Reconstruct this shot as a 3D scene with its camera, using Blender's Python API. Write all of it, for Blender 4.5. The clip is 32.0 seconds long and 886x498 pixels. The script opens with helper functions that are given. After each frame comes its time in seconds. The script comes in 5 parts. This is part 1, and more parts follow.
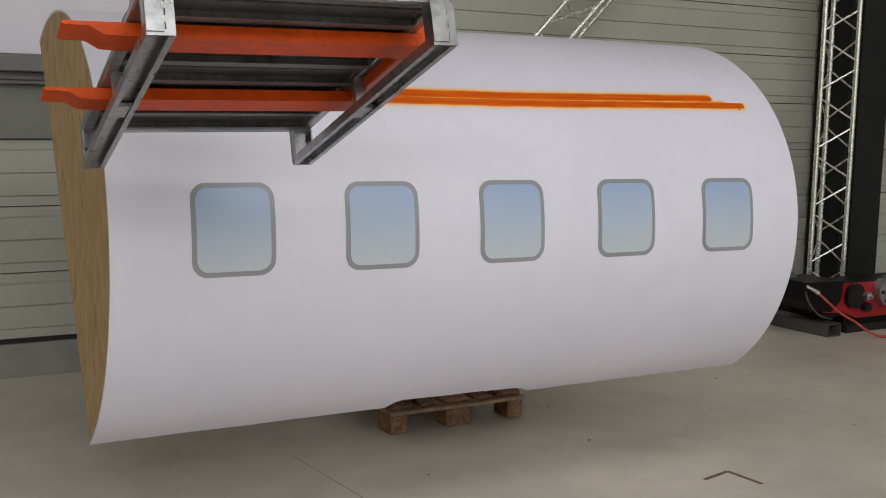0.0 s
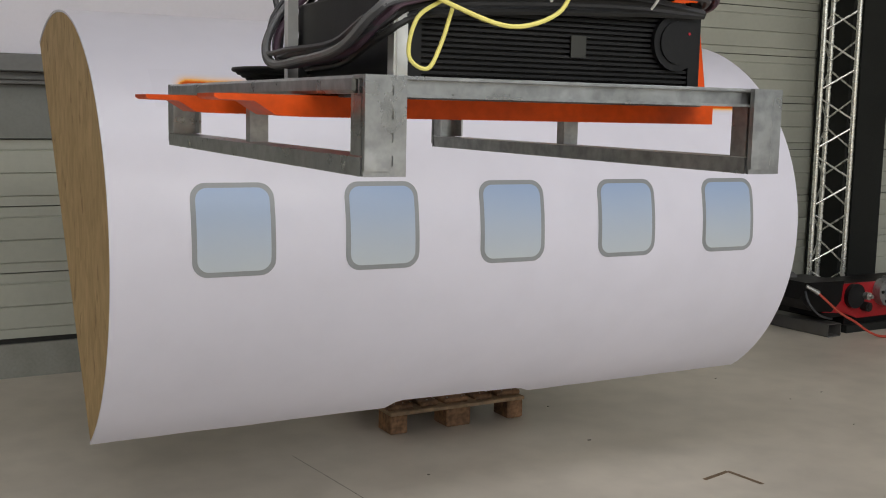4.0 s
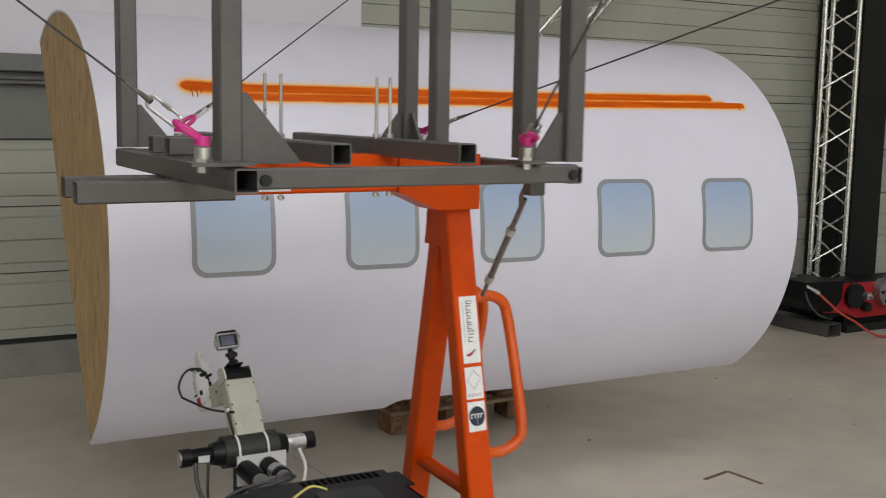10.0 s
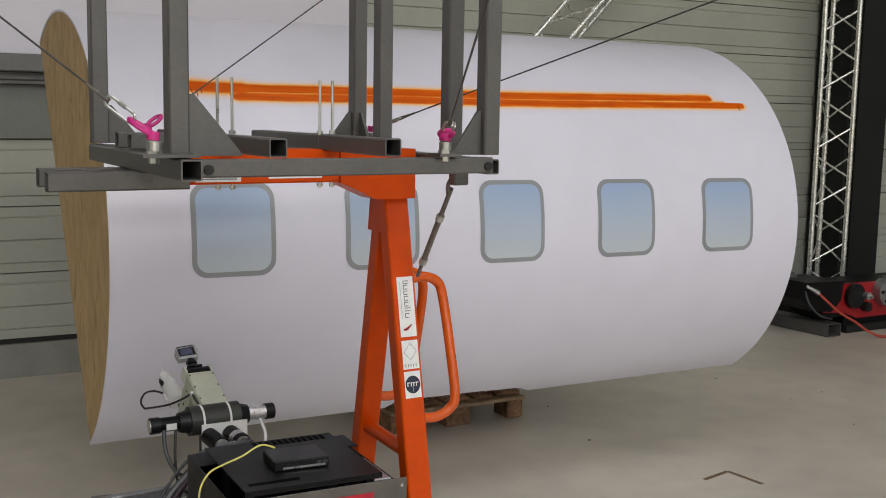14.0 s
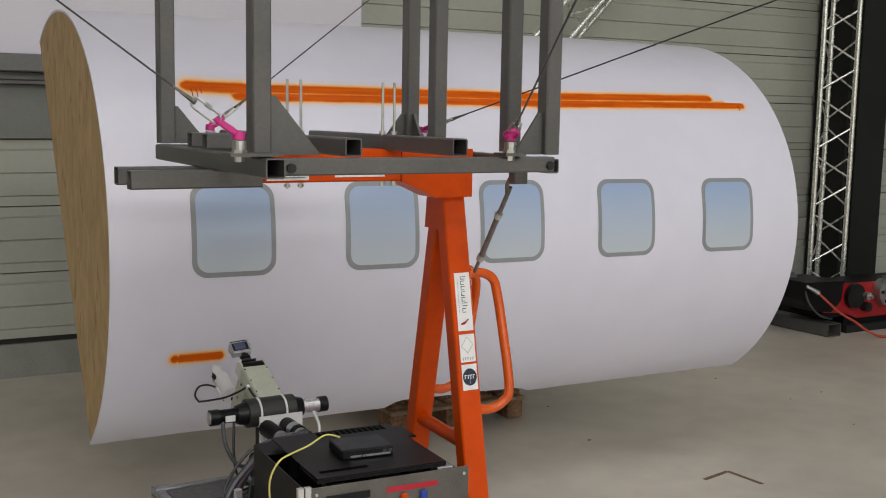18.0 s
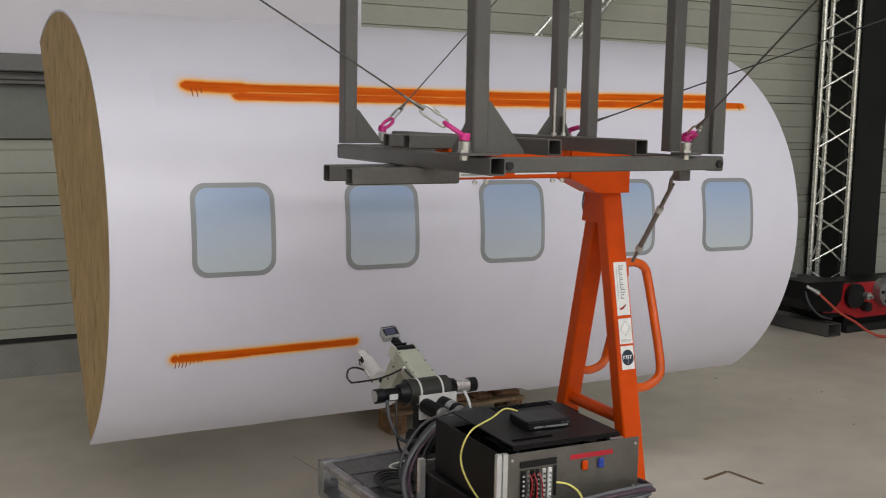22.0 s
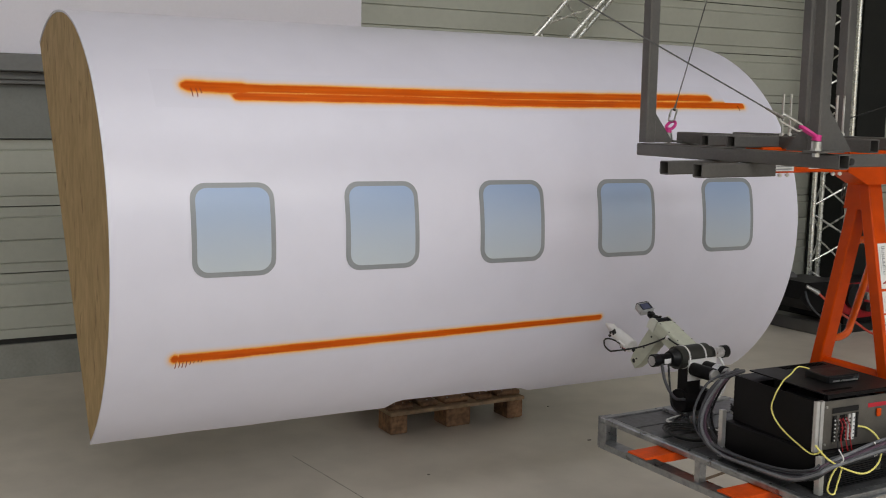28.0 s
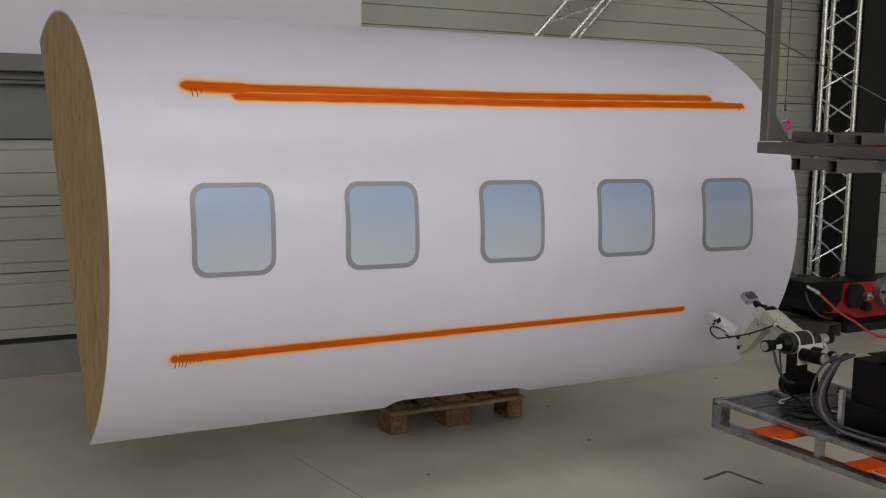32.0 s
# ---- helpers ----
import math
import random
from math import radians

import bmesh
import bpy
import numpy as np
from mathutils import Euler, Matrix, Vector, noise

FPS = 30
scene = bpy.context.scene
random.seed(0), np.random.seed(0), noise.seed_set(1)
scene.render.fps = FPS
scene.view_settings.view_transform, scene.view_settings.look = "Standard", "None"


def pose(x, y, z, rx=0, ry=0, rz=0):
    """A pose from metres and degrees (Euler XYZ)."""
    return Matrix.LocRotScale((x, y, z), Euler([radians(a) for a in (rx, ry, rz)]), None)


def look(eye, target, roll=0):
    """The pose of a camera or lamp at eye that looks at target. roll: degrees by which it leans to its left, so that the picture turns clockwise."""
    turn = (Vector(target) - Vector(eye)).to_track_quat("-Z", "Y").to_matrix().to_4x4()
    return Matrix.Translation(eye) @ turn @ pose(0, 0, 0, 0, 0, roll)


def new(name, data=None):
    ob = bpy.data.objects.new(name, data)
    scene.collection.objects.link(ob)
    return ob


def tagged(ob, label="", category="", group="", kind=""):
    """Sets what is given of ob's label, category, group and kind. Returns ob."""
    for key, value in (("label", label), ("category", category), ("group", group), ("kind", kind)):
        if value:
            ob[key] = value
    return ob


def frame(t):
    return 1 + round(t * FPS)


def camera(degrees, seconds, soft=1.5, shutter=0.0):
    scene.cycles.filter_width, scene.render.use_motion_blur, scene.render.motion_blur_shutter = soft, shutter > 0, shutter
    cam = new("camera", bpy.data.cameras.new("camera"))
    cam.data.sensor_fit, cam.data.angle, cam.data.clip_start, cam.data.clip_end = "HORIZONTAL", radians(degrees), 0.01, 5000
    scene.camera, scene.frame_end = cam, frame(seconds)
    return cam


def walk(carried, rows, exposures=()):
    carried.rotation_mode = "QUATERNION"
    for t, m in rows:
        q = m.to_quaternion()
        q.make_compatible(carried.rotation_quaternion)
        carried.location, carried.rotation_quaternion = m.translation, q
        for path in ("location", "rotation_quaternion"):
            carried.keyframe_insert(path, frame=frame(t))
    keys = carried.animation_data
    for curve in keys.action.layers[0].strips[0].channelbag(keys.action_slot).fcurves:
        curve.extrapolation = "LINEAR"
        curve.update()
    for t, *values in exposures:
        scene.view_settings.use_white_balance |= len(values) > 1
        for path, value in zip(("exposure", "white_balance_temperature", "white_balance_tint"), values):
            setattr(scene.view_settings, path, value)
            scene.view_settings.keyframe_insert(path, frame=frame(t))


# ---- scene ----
cam = camera(44.47, 32.0, soft=1.0, shutter=0.6)
EYE = (0.0, 0.0, 1.643)
AIM = (0.4827, 0.8665, 1.643 - 0.12745)
CAM_POSE = look(EYE, AIM, 1.07)
EXPOSURES = [(0.0, -0.27), (2.0, -0.31), (3.5, -0.28), (5.5, 0.02), (7.0, -0.18), (9.0, -0.29), (11.0, -0.27), (13.0, -0.26), (25.0, -0.28), (28.0, -0.29), (29.0, -0.21), (30.0, -0.26), (31.0, -0.48), (32.0, -0.55)]
walk(cam, [(0.0, CAM_POSE), (32.0, CAM_POSE)], EXPOSURES)

# ---- light: a closed hall, lit through openings added in the roof and south wall
world = bpy.data.worlds.new("world")
world.use_nodes = True
sky = world.node_tree.nodes.new("ShaderNodeTexSky")
sky.sky_type, sky.sun_disc = "NISHITA", False
sky.sun_elevation, sky.sun_rotation = radians(40), radians(200)
back = world.node_tree.nodes["Background"]
back.inputs["Strength"].default_value = 0.1
world.node_tree.links.new(sky.outputs[0], back.inputs[0])
scene.world = world

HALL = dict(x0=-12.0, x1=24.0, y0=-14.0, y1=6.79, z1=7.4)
# Unseen roof openings and lamps, added and tuned to light mock-up and floor
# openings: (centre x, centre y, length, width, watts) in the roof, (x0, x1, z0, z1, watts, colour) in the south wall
ADDED_ROOF_LIGHTS = [(0.5, -11.3, 18.0, 4.2, 1850), (-0.5, -6.6, 8.0, 2.2, 400), (2.2, 0.0, 8.0, 3.0, 165)]
# Long unseen band with a lamp, added for even reflections in the glossy skin
ADDED_SOUTH_OPENINGS = [(-11.0, 23.0, 0.8, 6.7, 110, (0.94, 0.93, 0.945))]


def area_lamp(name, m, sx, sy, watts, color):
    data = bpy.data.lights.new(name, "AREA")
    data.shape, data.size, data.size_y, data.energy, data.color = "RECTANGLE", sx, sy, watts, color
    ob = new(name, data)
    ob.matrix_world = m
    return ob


for xl, yl, length, wl, watts in ADDED_ROOF_LIGHTS:
    area_lamp("added_roof_lamp", pose(xl, yl, HALL["z1"] + 0.02), length, wl, watts, (0.985, 0.96, 0.925))
for xa, xb, za, zb, watts, color in ADDED_SOUTH_OPENINGS:
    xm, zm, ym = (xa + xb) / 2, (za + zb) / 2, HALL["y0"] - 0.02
    area_lamp("added_south_lamp", look((xm, ym, zm), (xm, 0, zm)), xb - xa, zb - za, watts, color)


# ---- materials
def material(name, color, rough=0.5, metal=0.0, vary=0.12, scale=8.0, bump=0.0, bump_scale=60.0, dark=None, spots=0.0, coat=0.0, spec=0.5, rvar=0.1):
    """Base colour broken up at two scales, with roughness variation and fine relief."""
    mat = bpy.data.materials.new(name)
    mat.use_nodes = True
    nt = mat.node_tree
    nd, ln = nt.nodes, nt.links
    bsdf = nd["Principled BSDF"]
    bsdf.inputs["Roughness"].default_value = rough
    bsdf.inputs["Metallic"].default_value = metal
    bsdf.inputs["Coat Weight"].default_value = coat
    bsdf.inputs["Specular IOR Level"].default_value = spec
    geo = nd.new("ShaderNodeTexCoord")
    big = nd.new("ShaderNodeTexNoise")
    big.inputs["Scale"].default_value, big.inputs["Detail"].default_value = scale, 5.0
    fine = nd.new("ShaderNodeTexNoise")
    fine.inputs["Scale"].default_value, fine.inputs["Detail"].default_value = bump_scale, 4.0
    ln.new(geo.outputs["Object"], big.inputs["Vector"])
    ln.new(geo.outputs["Object"], fine.inputs["Vector"])
    lo = dark or tuple(c * (1 - vary) for c in color)
    hi = tuple(min(1.0, c * (1 + vary)) for c in color)
    ramp = nd.new("ShaderNodeValToRGB")
    ramp.color_ramp.elements[0].position, ramp.color_ramp.elements[1].position = 0.3, 0.7
    ramp.color_ramp.elements[0].color, ramp.color_ramp.elements[1].color = (*lo, 1), (*hi, 1)
    ln.new(big.outputs["Fac"], ramp.inputs["Fac"])
    mix = nd.new("ShaderNodeMix")
    mix.data_type, mix.blend_type = "RGBA", "MULTIPLY"
    mix.inputs[0].default_value = 1.0
    ramp2 = nd.new("ShaderNodeValToRGB")
    low = 1 - vary * 0.8 - spots
    ramp2.color_ramp.elements[0].position, ramp2.color_ramp.elements[1].position = 0.32, 0.6
    ramp2.color_ramp.elements[0].color = (low, low, low, 1)
    ln.new(fine.outputs["Fac"], ramp2.inputs["Fac"])
    ln.new(ramp.outputs["Color"], mix.inputs["A"])
    ln.new(ramp2.outputs["Color"], mix.inputs["B"])
    ln.new(mix.outputs["Result"], bsdf.inputs["Base Color"])
    rr = nd.new("ShaderNodeMapRange")
    rr.inputs["To Min"].default_value, rr.inputs["To Max"].default_value = max(0.03, rough - rvar), min(1, rough + rvar)
    ln.new(big.outputs["Fac"], rr.inputs["Value"])
    ln.new(rr.outputs["Result"], bsdf.inputs["Roughness"])
    if bump:
        bp = nd.new("ShaderNodeBump")
        bp.inputs["Strength"].default_value, bp.inputs["Distance"].default_value = bump, 0.004
        ln.new(fine.outputs["Fac"], bp.inputs["Height"])
        ln.new(bp.outputs["Normal"], bsdf.inputs["Normal"])
    return mat


STEEL = material("grey_steel_tube", (0.13, 0.125, 0.118), 0.42, 0.35, 0.12, 6, 0.05, 120)
VOID = material("dark_slot", (0.003, 0.003, 0.003), 0.9, spec=0.05)
STEEL_DARK = material("dark_tube_inside", (0.02, 0.02, 0.02), 0.8)
GALV = material("galvanised_steel", (0.37, 0.38, 0.39), 0.30, 0.8, 0.22, 16, 0.06, 60, spots=0.06)
ORANGE = material("orange_paint", (0.64, 0.068, 0.001), 0.36, 0.0, 0.10, 5, 0.03, 30, coat=0.03, spec=0.18)
ORANGE_GLOSS = material("glossy_orange_paint", (0.70, 0.10, 0.003), 0.24, 0.0, 0.10, 5, 0.03, 30, coat=0.15, spec=0.5)
ORANGE_WORN = material("worn_orange_paint", (0.64, 0.072, 0.003), 0.45, 0.0, 0.18, 14, 0.05, 60, spec=0.22)
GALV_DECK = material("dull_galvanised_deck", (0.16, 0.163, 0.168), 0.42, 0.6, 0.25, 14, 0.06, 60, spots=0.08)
ZINC = material("zinc_hardware", (0.6, 0.6, 0.58), 0.3, 0.9, 0.1, 30)
PINK = material("pink_lifting_eye", (0.62, 0.03, 0.24), 0.4, 0.0, 0.08, 30)
BLACK = material("black_plastic", (0.008, 0.008, 0.009), 0.42, 0.0, 0.2, 20, 0.04, 200, spec=0.3)
BLACK_METAL = material("black_painted_sheet", (0.007, 0.0065, 0.007), 0.45, 0.0, 0.25, 9, 0.03, 150, spec=0.16)
FERRULE = material("dull_ferrule", (0.20, 0.185, 0.165), 0.45, 0.7, 0.2, 60)
RUBBER = material("grey_hose", (0.058, 0.060, 0.068), 0.5, 0.0, 0.15, 30)
HOSE_PALE = material("pale_grey_hose", (0.17, 0.175, 0.19), 0.45, 0.0, 0.12, 30)
HOSE_PURPLE = material("dark_mauve_hose", (0.085, 0.05, 0.075), 0.5, 0.0, 0.12, 30)
CABLE_BLACK = material("black_cable", (0.012, 0.012, 0.012), 0.5)
ROPE = material("steel_rope", (0.10, 0.10, 0.10), 0.5, 0.6, 0.2, 300)
YELLOW = material("yellow_network_cable", (0.85, 0.77, 0.22), 0.5, 0.0, 0.06, 40)
PANEL_METAL = material("brushed_panel", (0.155, 0.145, 0.128), 0.4, 0.6, 0.15, 12, 0.03, 180)
ALU = material("aluminium_profile", (0.7, 0.7, 0.69), 0.35, 0.8, 0.06, 30)
ARM_CREAM = material("cream_painted_arm", (0.52, 0.54, 0.44), 0.45, 0.0, 0.08, 15)
WHITE_PLASTIC = material("white_plastic", (0.75, 0.75, 0.74), 0.4, 0.0, 0.05, 20)
LABEL_WHITE = material("white_label", (0.80, 0.80, 0.79), 0.5, 0.0, 0.04, 30)
INK = material("dark_ink", (0.03, 0.032, 0.045), 0.6)
INK_BLUE = material("navy_ink", (0.012, 0.022, 0.045), 0.5)
INK_SLATE = material("slate_ink", (0.085, 0.092, 0.105), 0.6)
INK_GREY = material("grey_ink", (0.25, 0.26, 0.27), 0.6)
RED = material("red_paint", (0.33, 0.006, 0.011), 0.35, 0.0, 0.15, 10)
BLUE = material("blue_plastic", (0.02, 0.06, 0.4), 0.4)
CRATE_BLUE = material("dark_blue_crate", (0.02, 0.028, 0.16), 0.5)
ROD_BROWN = material("browned_steel_rod", (0.20, 0.165, 0.15), 0.42, 0.5, 0.2, 40)
RUN_RED = material("dried_paint_run", (0.27, 0.028, 0.003), 0.4)
SILVER_FOIL = material("silver_tape", (0.75, 0.75, 0.76), 0.3, 0.8, 0.2, 60, 0.3, 90)
SCREEN = material("dark_glass_screen", (0.09, 0.10, 0.17), 0.12)
DRUM = material("dark_olive_drum", (0.028, 0.029, 0.024), 0.5, 0.0, 0.15, 20)


SKIN = material("white_printed_skin", (0.725, 0.715, 0.815), 0.31, 0.0, 0.03, 1.3, 0.012, 7, rvar=0.02, spec=0.7)
WINDOW_GREY = material("printed_grey_surround", (0.27, 0.285, 0.30), 0.31, 0.0, 0.05, 6, rvar=0.02, spec=0.7)


def gradient_material(name, low, high, z0, z1, rough):
    """A printed sky that pales towards the sill."""
    mat = bpy.data.materials.new(name)
    mat.use_nodes = True
    nt = mat.node_tree
    bsdf = nt.nodes["Principled BSDF"]
    geo = nt.nodes.new("ShaderNodeTexCoord")
    sep = nt.nodes.new("ShaderNodeSeparateXYZ")
    mr = nt.nodes.new("ShaderNodeMapRange")
    mr.inputs["From Min"].default_value, mr.inputs["From Max"].default_value = z0, z1
    noi = nt.nodes.new("ShaderNodeTexNoise")
    noi.inputs["Scale"].default_value, noi.inputs["Detail"].default_value = 4.0, 3.0
    add = nt.nodes.new("ShaderNodeMath")
    add.operation = "MULTIPLY_ADD"
    add.inputs[1].default_value, add.inputs[2].default_value = 0.15, -0.075
    tot = nt.nodes.new("ShaderNodeMath")
    ramp = nt.nodes.new("ShaderNodeValToRGB")
    ramp.color_ramp.elements[0].color, ramp.color_ramp.elements[1].color = (*low, 1), (*high, 1)
    ln = nt.links
    ln.new(geo.outputs["Object"], sep.inputs[0])
    ln.new(geo.outputs["Object"], noi.inputs["Vector"])
    ln.new(sep.outputs["Z"], mr.inputs["Value"])
    ln.new(noi.outputs["Fac"], add.inputs[0])
    ln.new(mr.outputs[0], tot.inputs[0])
    ln.new(add.outputs[0], tot.inputs[1])
    ln.new(tot.outputs[0], ramp.inputs["Fac"])
    ln.new(ramp.outputs["Color"], bsdf.inputs["Base Color"])
    bsdf.inputs["Roughness"].default_value, bsdf.inputs["Specular IOR Level"].default_value = rough, 0.7
    return mat


PANE = gradient_material("printed_window_sky", (0.53, 0.58, 0.62), (0.275, 0.395, 0.635), 1.07, 1.42, 0.31)


def spray_material(name, core, edge, skin):
    """Sprayed paint: the coordinate grows from the stroke's middle line to its rim, where fine overspray thins out to the bare skin."""
    mat = bpy.data.materials.new(name)
    mat.use_nodes = True
    nt = mat.node_tree
    nd, ln = nt.nodes, nt.links
    bsdf = nd["Principled BSDF"]
    uv = nd.new("ShaderNodeTexCoord")
    ab = nd.new("ShaderNodeVectorMath")
    ab.operation = "LENGTH"
    ln.new(uv.outputs["UV"], ab.inputs[0])
    noi = nd.new("ShaderNodeTexNoise")
    noi.inputs["Scale"].default_value, noi.inputs["Detail"].default_value = 9.0, 6.0
    grit = nd.new("ShaderNodeTexNoise")
    grit.inputs["Scale"].default_value, grit.inputs["Detail"].default_value = 320.0, 2.0
    for n in (noi, grit):
        ln.new(uv.outputs["Object"], n.inputs["Vector"])
    m1 = nd.new("ShaderNodeMath")
    m1.operation = "MULTIPLY_ADD"
    m1.inputs[1].default_value = 0.16
    ln.new(noi.outputs["Fac"], m1.inputs[0])
    ln.new(ab.outputs["Value"], m1.inputs[2])
    m2 = nd.new("ShaderNodeMath")
    m2.operation = "MULTIPLY_ADD"
    m2.inputs[1].default_value = 0.22
    ln.new(grit.outputs["Fac"], m2.inputs[0])
    ln.new(m1.outputs[0], m2.inputs[2])
    tint = nd.new("ShaderNodeValToRGB")
    el = tint.color_ramp.elements
    el[0].position, el[0].color = 0.40, (*core, 1)
    el[1].position, el[1].color = 0.96, (*skin, 1)
    for at, share in ((0.50, 0.06), (0.59, 0.50), (0.69, 0.78), (0.81, 0.92)):
        e = el.new(at)
        e.color = (*(a + (b - a) * share for a, b in zip(edge, skin)), 1)
    spread = nd.new("ShaderNodeMath")
    spread.operation = "MULTIPLY"
    spread.inputs[1].default_value = 0.8
    ln.new(m2.outputs[0], spread.inputs[0])
    ln.new(spread.outputs[0], tint.inputs["Fac"])
    streak = nd.new("ShaderNodeTexNoise")
    streak.inputs["Scale"].default_value, streak.inputs["Detail"].default_value = 1.0, 3.0
    mp = nd.new("ShaderNodeMapping")
    mp.inputs["Scale"].default_value = (5, 70, 70)
    ln.new(uv.outputs["Object"], mp.inputs["Vector"])
    ln.new(mp.outputs["Vector"], streak.inputs["Vector"])
    sr = nd.new("ShaderNodeValToRGB")
    sr.color_ramp.elements[0].position, sr.color_ramp.elements[0].color = 0.3, (0.78, 0.66, 0.6, 1)
    sr.color_ramp.elements[1].position, sr.color_ramp.elements[1].color = 0.65, (1, 1, 1, 1)
    ln.new(streak.outputs["Fac"], sr.inputs["Fac"])
    mul = nd.new("ShaderNodeMix")
    mul.data_type, mul.blend_type = "RGBA", "MULTIPLY"
    only = nd.new("ShaderNodeMapRange")
    only.inputs["From Min"].default_value, only.inputs["From Max"].default_value = 0.62, 0.48
    ln.new(m2.outputs[0], only.inputs["Value"])
    ln.new(only.outputs["Result"], mul.inputs[0])
    ln.new(tint.outputs["Color"], mul.inputs["A"])
    ln.new(sr.outputs["Color"], mul.inputs["B"])
    ln.new(mul.outputs["Result"], bsdf.inputs["Base Color"])
    bsdf.inputs["Roughness"].default_value = 0.31
    # dry paint is duller than the bare film
    sheen = nd.new("ShaderNodeMapRange")
    sheen.inputs["From Min"].default_value, sheen.inputs["From Max"].default_value = 0.45, 0.75
    sheen.inputs["To Min"].default_value, sheen.inputs["To Max"].default_value = 0.2, 0.7
    ln.new(spread.outputs[0], sheen.inputs["Value"])
    ln.new(sheen.outputs["Result"], bsdf.inputs["Specular IOR Level"])
    return mat


SPRAY = spray_material("sprayed_orange_paint", (0.70, 0.115, 0.001), (0.93, 0.45, 0.05), (0.714, 0.704, 0.803))


def osb_material():
    """Pressed wood strands."""
    mat = bpy.data.materials.new("strand_board")
    mat.use_nodes = True
    nt = mat.node_tree
    nd, ln = nt.nodes, nt.links
    bsdf = nd["Principled BSDF"]
    bsdf.inputs["Roughness"].default_value = 0.75
    tc = nd.new("ShaderNodeTexCoord")
    mp = nd.new("ShaderNodeMapping")
    mp.inputs["Scale"].default_value = (20, 20, 9)
    ln.new(tc.outputs["Object"], mp.inputs["Vector"])
    vor = nd.new("ShaderNodeTexVoronoi")
    vor.inputs["Scale"].default_value = 1.0
    ln.new(mp.outputs["Vector"], vor.inputs["Vector"])
    noi = nd.new("ShaderNodeTexNoise")
    noi.inputs["Scale"].default_value, noi.inputs["Detail"].default_value = 1.4, 7.0
    ln.new(mp.outputs["Vector"], noi.inputs["Vector"])
    bw = nd.new("ShaderNodeRGBToBW")
    ln.new(vor.outputs["Color"], bw.inputs[0])
    mx = nd.new("ShaderNodeMath")
    mx.operation = "MULTIPLY_ADD"
    mx.inputs[1].default_value = 0.30
    ln.new(bw.outputs[0], mx.inputs[0])
    sc = nd.new("ShaderNodeMath")
    sc.operation = "MULTIPLY"
    sc.inputs[1].default_value = 0.82
    ln.new(noi.outputs["Fac"], sc.inputs[0])
    ln.new(sc.outputs[0], mx.inputs[2])
    ramp = nd.new("ShaderNodeValToRGB")
    el = ramp.color_ramp.elements
    el[0].position, el[0].color = 0.16, (0.13, 0.075, 0.032, 1)
    el[1].position, el[1].color = 0.8, (0.62, 0.44, 0.225, 1)
    e = el.new(0.34)
    e.color = (0.45, 0.31, 0.15, 1)
    ln.new(mx.outputs[0], ramp.inputs["Fac"])
    # sparse dark strands and knots
    mf = nd.new("ShaderNodeMapping")
    mf.inputs["Scale"].default_value = (12, 13, 7)
    ln.new(tc.outputs["Object"], mf.inputs["Vector"])
    fleck = nd.new("ShaderNodeTexNoise")
    fleck.inputs["Scale"].default_value, fleck.inputs["Detail"].default_value = 1.0, 4.0
    ln.new(mf.outputs["Vector"], fleck.inputs["Vector"])
    fr = nd.new("ShaderNodeValToRGB")
    fr.color_ramp.elements[0].position, fr.color_ramp.elements[0].color = 0.62, (1, 1, 1, 1)
    fr.color_ramp.elements[1].position, fr.color_ramp.elements[1].color = 0.74, (0.45, 0.38, 0.30, 1)
    ln.new(fleck.outputs["Fac"], fr.inputs["Fac"])
    both = nd.new("ShaderNodeMix")
    both.data_type, both.blend_type = "RGBA", "MULTIPLY"
    both.inputs[0].default_value = 1.0
    ln.new(ramp.outputs["Color"], both.inputs["A"])
    ln.new(fr.outputs["Color"], both.inputs["B"])
    ln.new(both.outputs["Result"], bsdf.inputs["Base Color"])
    bp = nd.new("ShaderNodeBump")
    bp.inputs["Strength"].default_value, bp.inputs["Distance"].default_value = 0.25, 0.003
    ln.new(mx.outputs[0], bp.inputs["Height"])
    ln.new(bp.outputs["Normal"], bsdf.inputs["Normal"])
    return mat


OSB = osb_material()
PALLET_WOOD = material("weathered_pallet_wood", (0.29, 0.155, 0.08), 0.8, 0.0, 0.55, 11, 0.4, 45)
# Light on the stringers' front edge is put into this paler wood colour
PALLET_LIT_EDGE = material("lit_pallet_board", (0.40, 0.27, 0.16), 0.8, 0.0, 0.3, 14, 0.3, 45)
CONCRETE = material("concrete_floor", (0.61, 0.556, 0.48), 0.42, 0.0, 0.12, 1.1, 0.012, 5, spots=0.0, coat=0.1, spec=0.8)
CLADDING = material("pale_green_grey_cladding", (0.40, 0.41, 0.355), 0.5, 0.0, 0.05, 2.0, 0.02, 30)
PLINTH = material("grey_plinth", (0.26, 0.26, 0.235), 0.7, 0.0, 0.12, 4)
SHUTTER = material("grey_roller_box", (0.17, 0.17, 0.165), 0.5, 0.0, 0.1, 2)
RUBBER_DARK = material("dark_rubber_seal", (0.02, 0.02, 0.018), 0.8)
BLIND = material("smooth_grey_blind", (0.20, 0.205, 0.19), 0.35, 0.0, 0.08, 1.2)
BOARD_WHITE = material("white_board", (0.79, 0.765, 0.845), 0.6, 0.0, 0.02, 1)
DARK_STEEL = material("dark_column_paint", (0.016, 0.017, 0.016), 0.55, 0.0, 0.2, 3, spec=0.25)
TRUSS_ALU = material("truss_aluminium", (0.80, 0.80, 0.76), 0.27, 0.85, 0.08, 20)
TAPE = material("brown_floor_tape", (0.20, 0.135, 0.08), 0.6, 0.0, 0.2, 20)
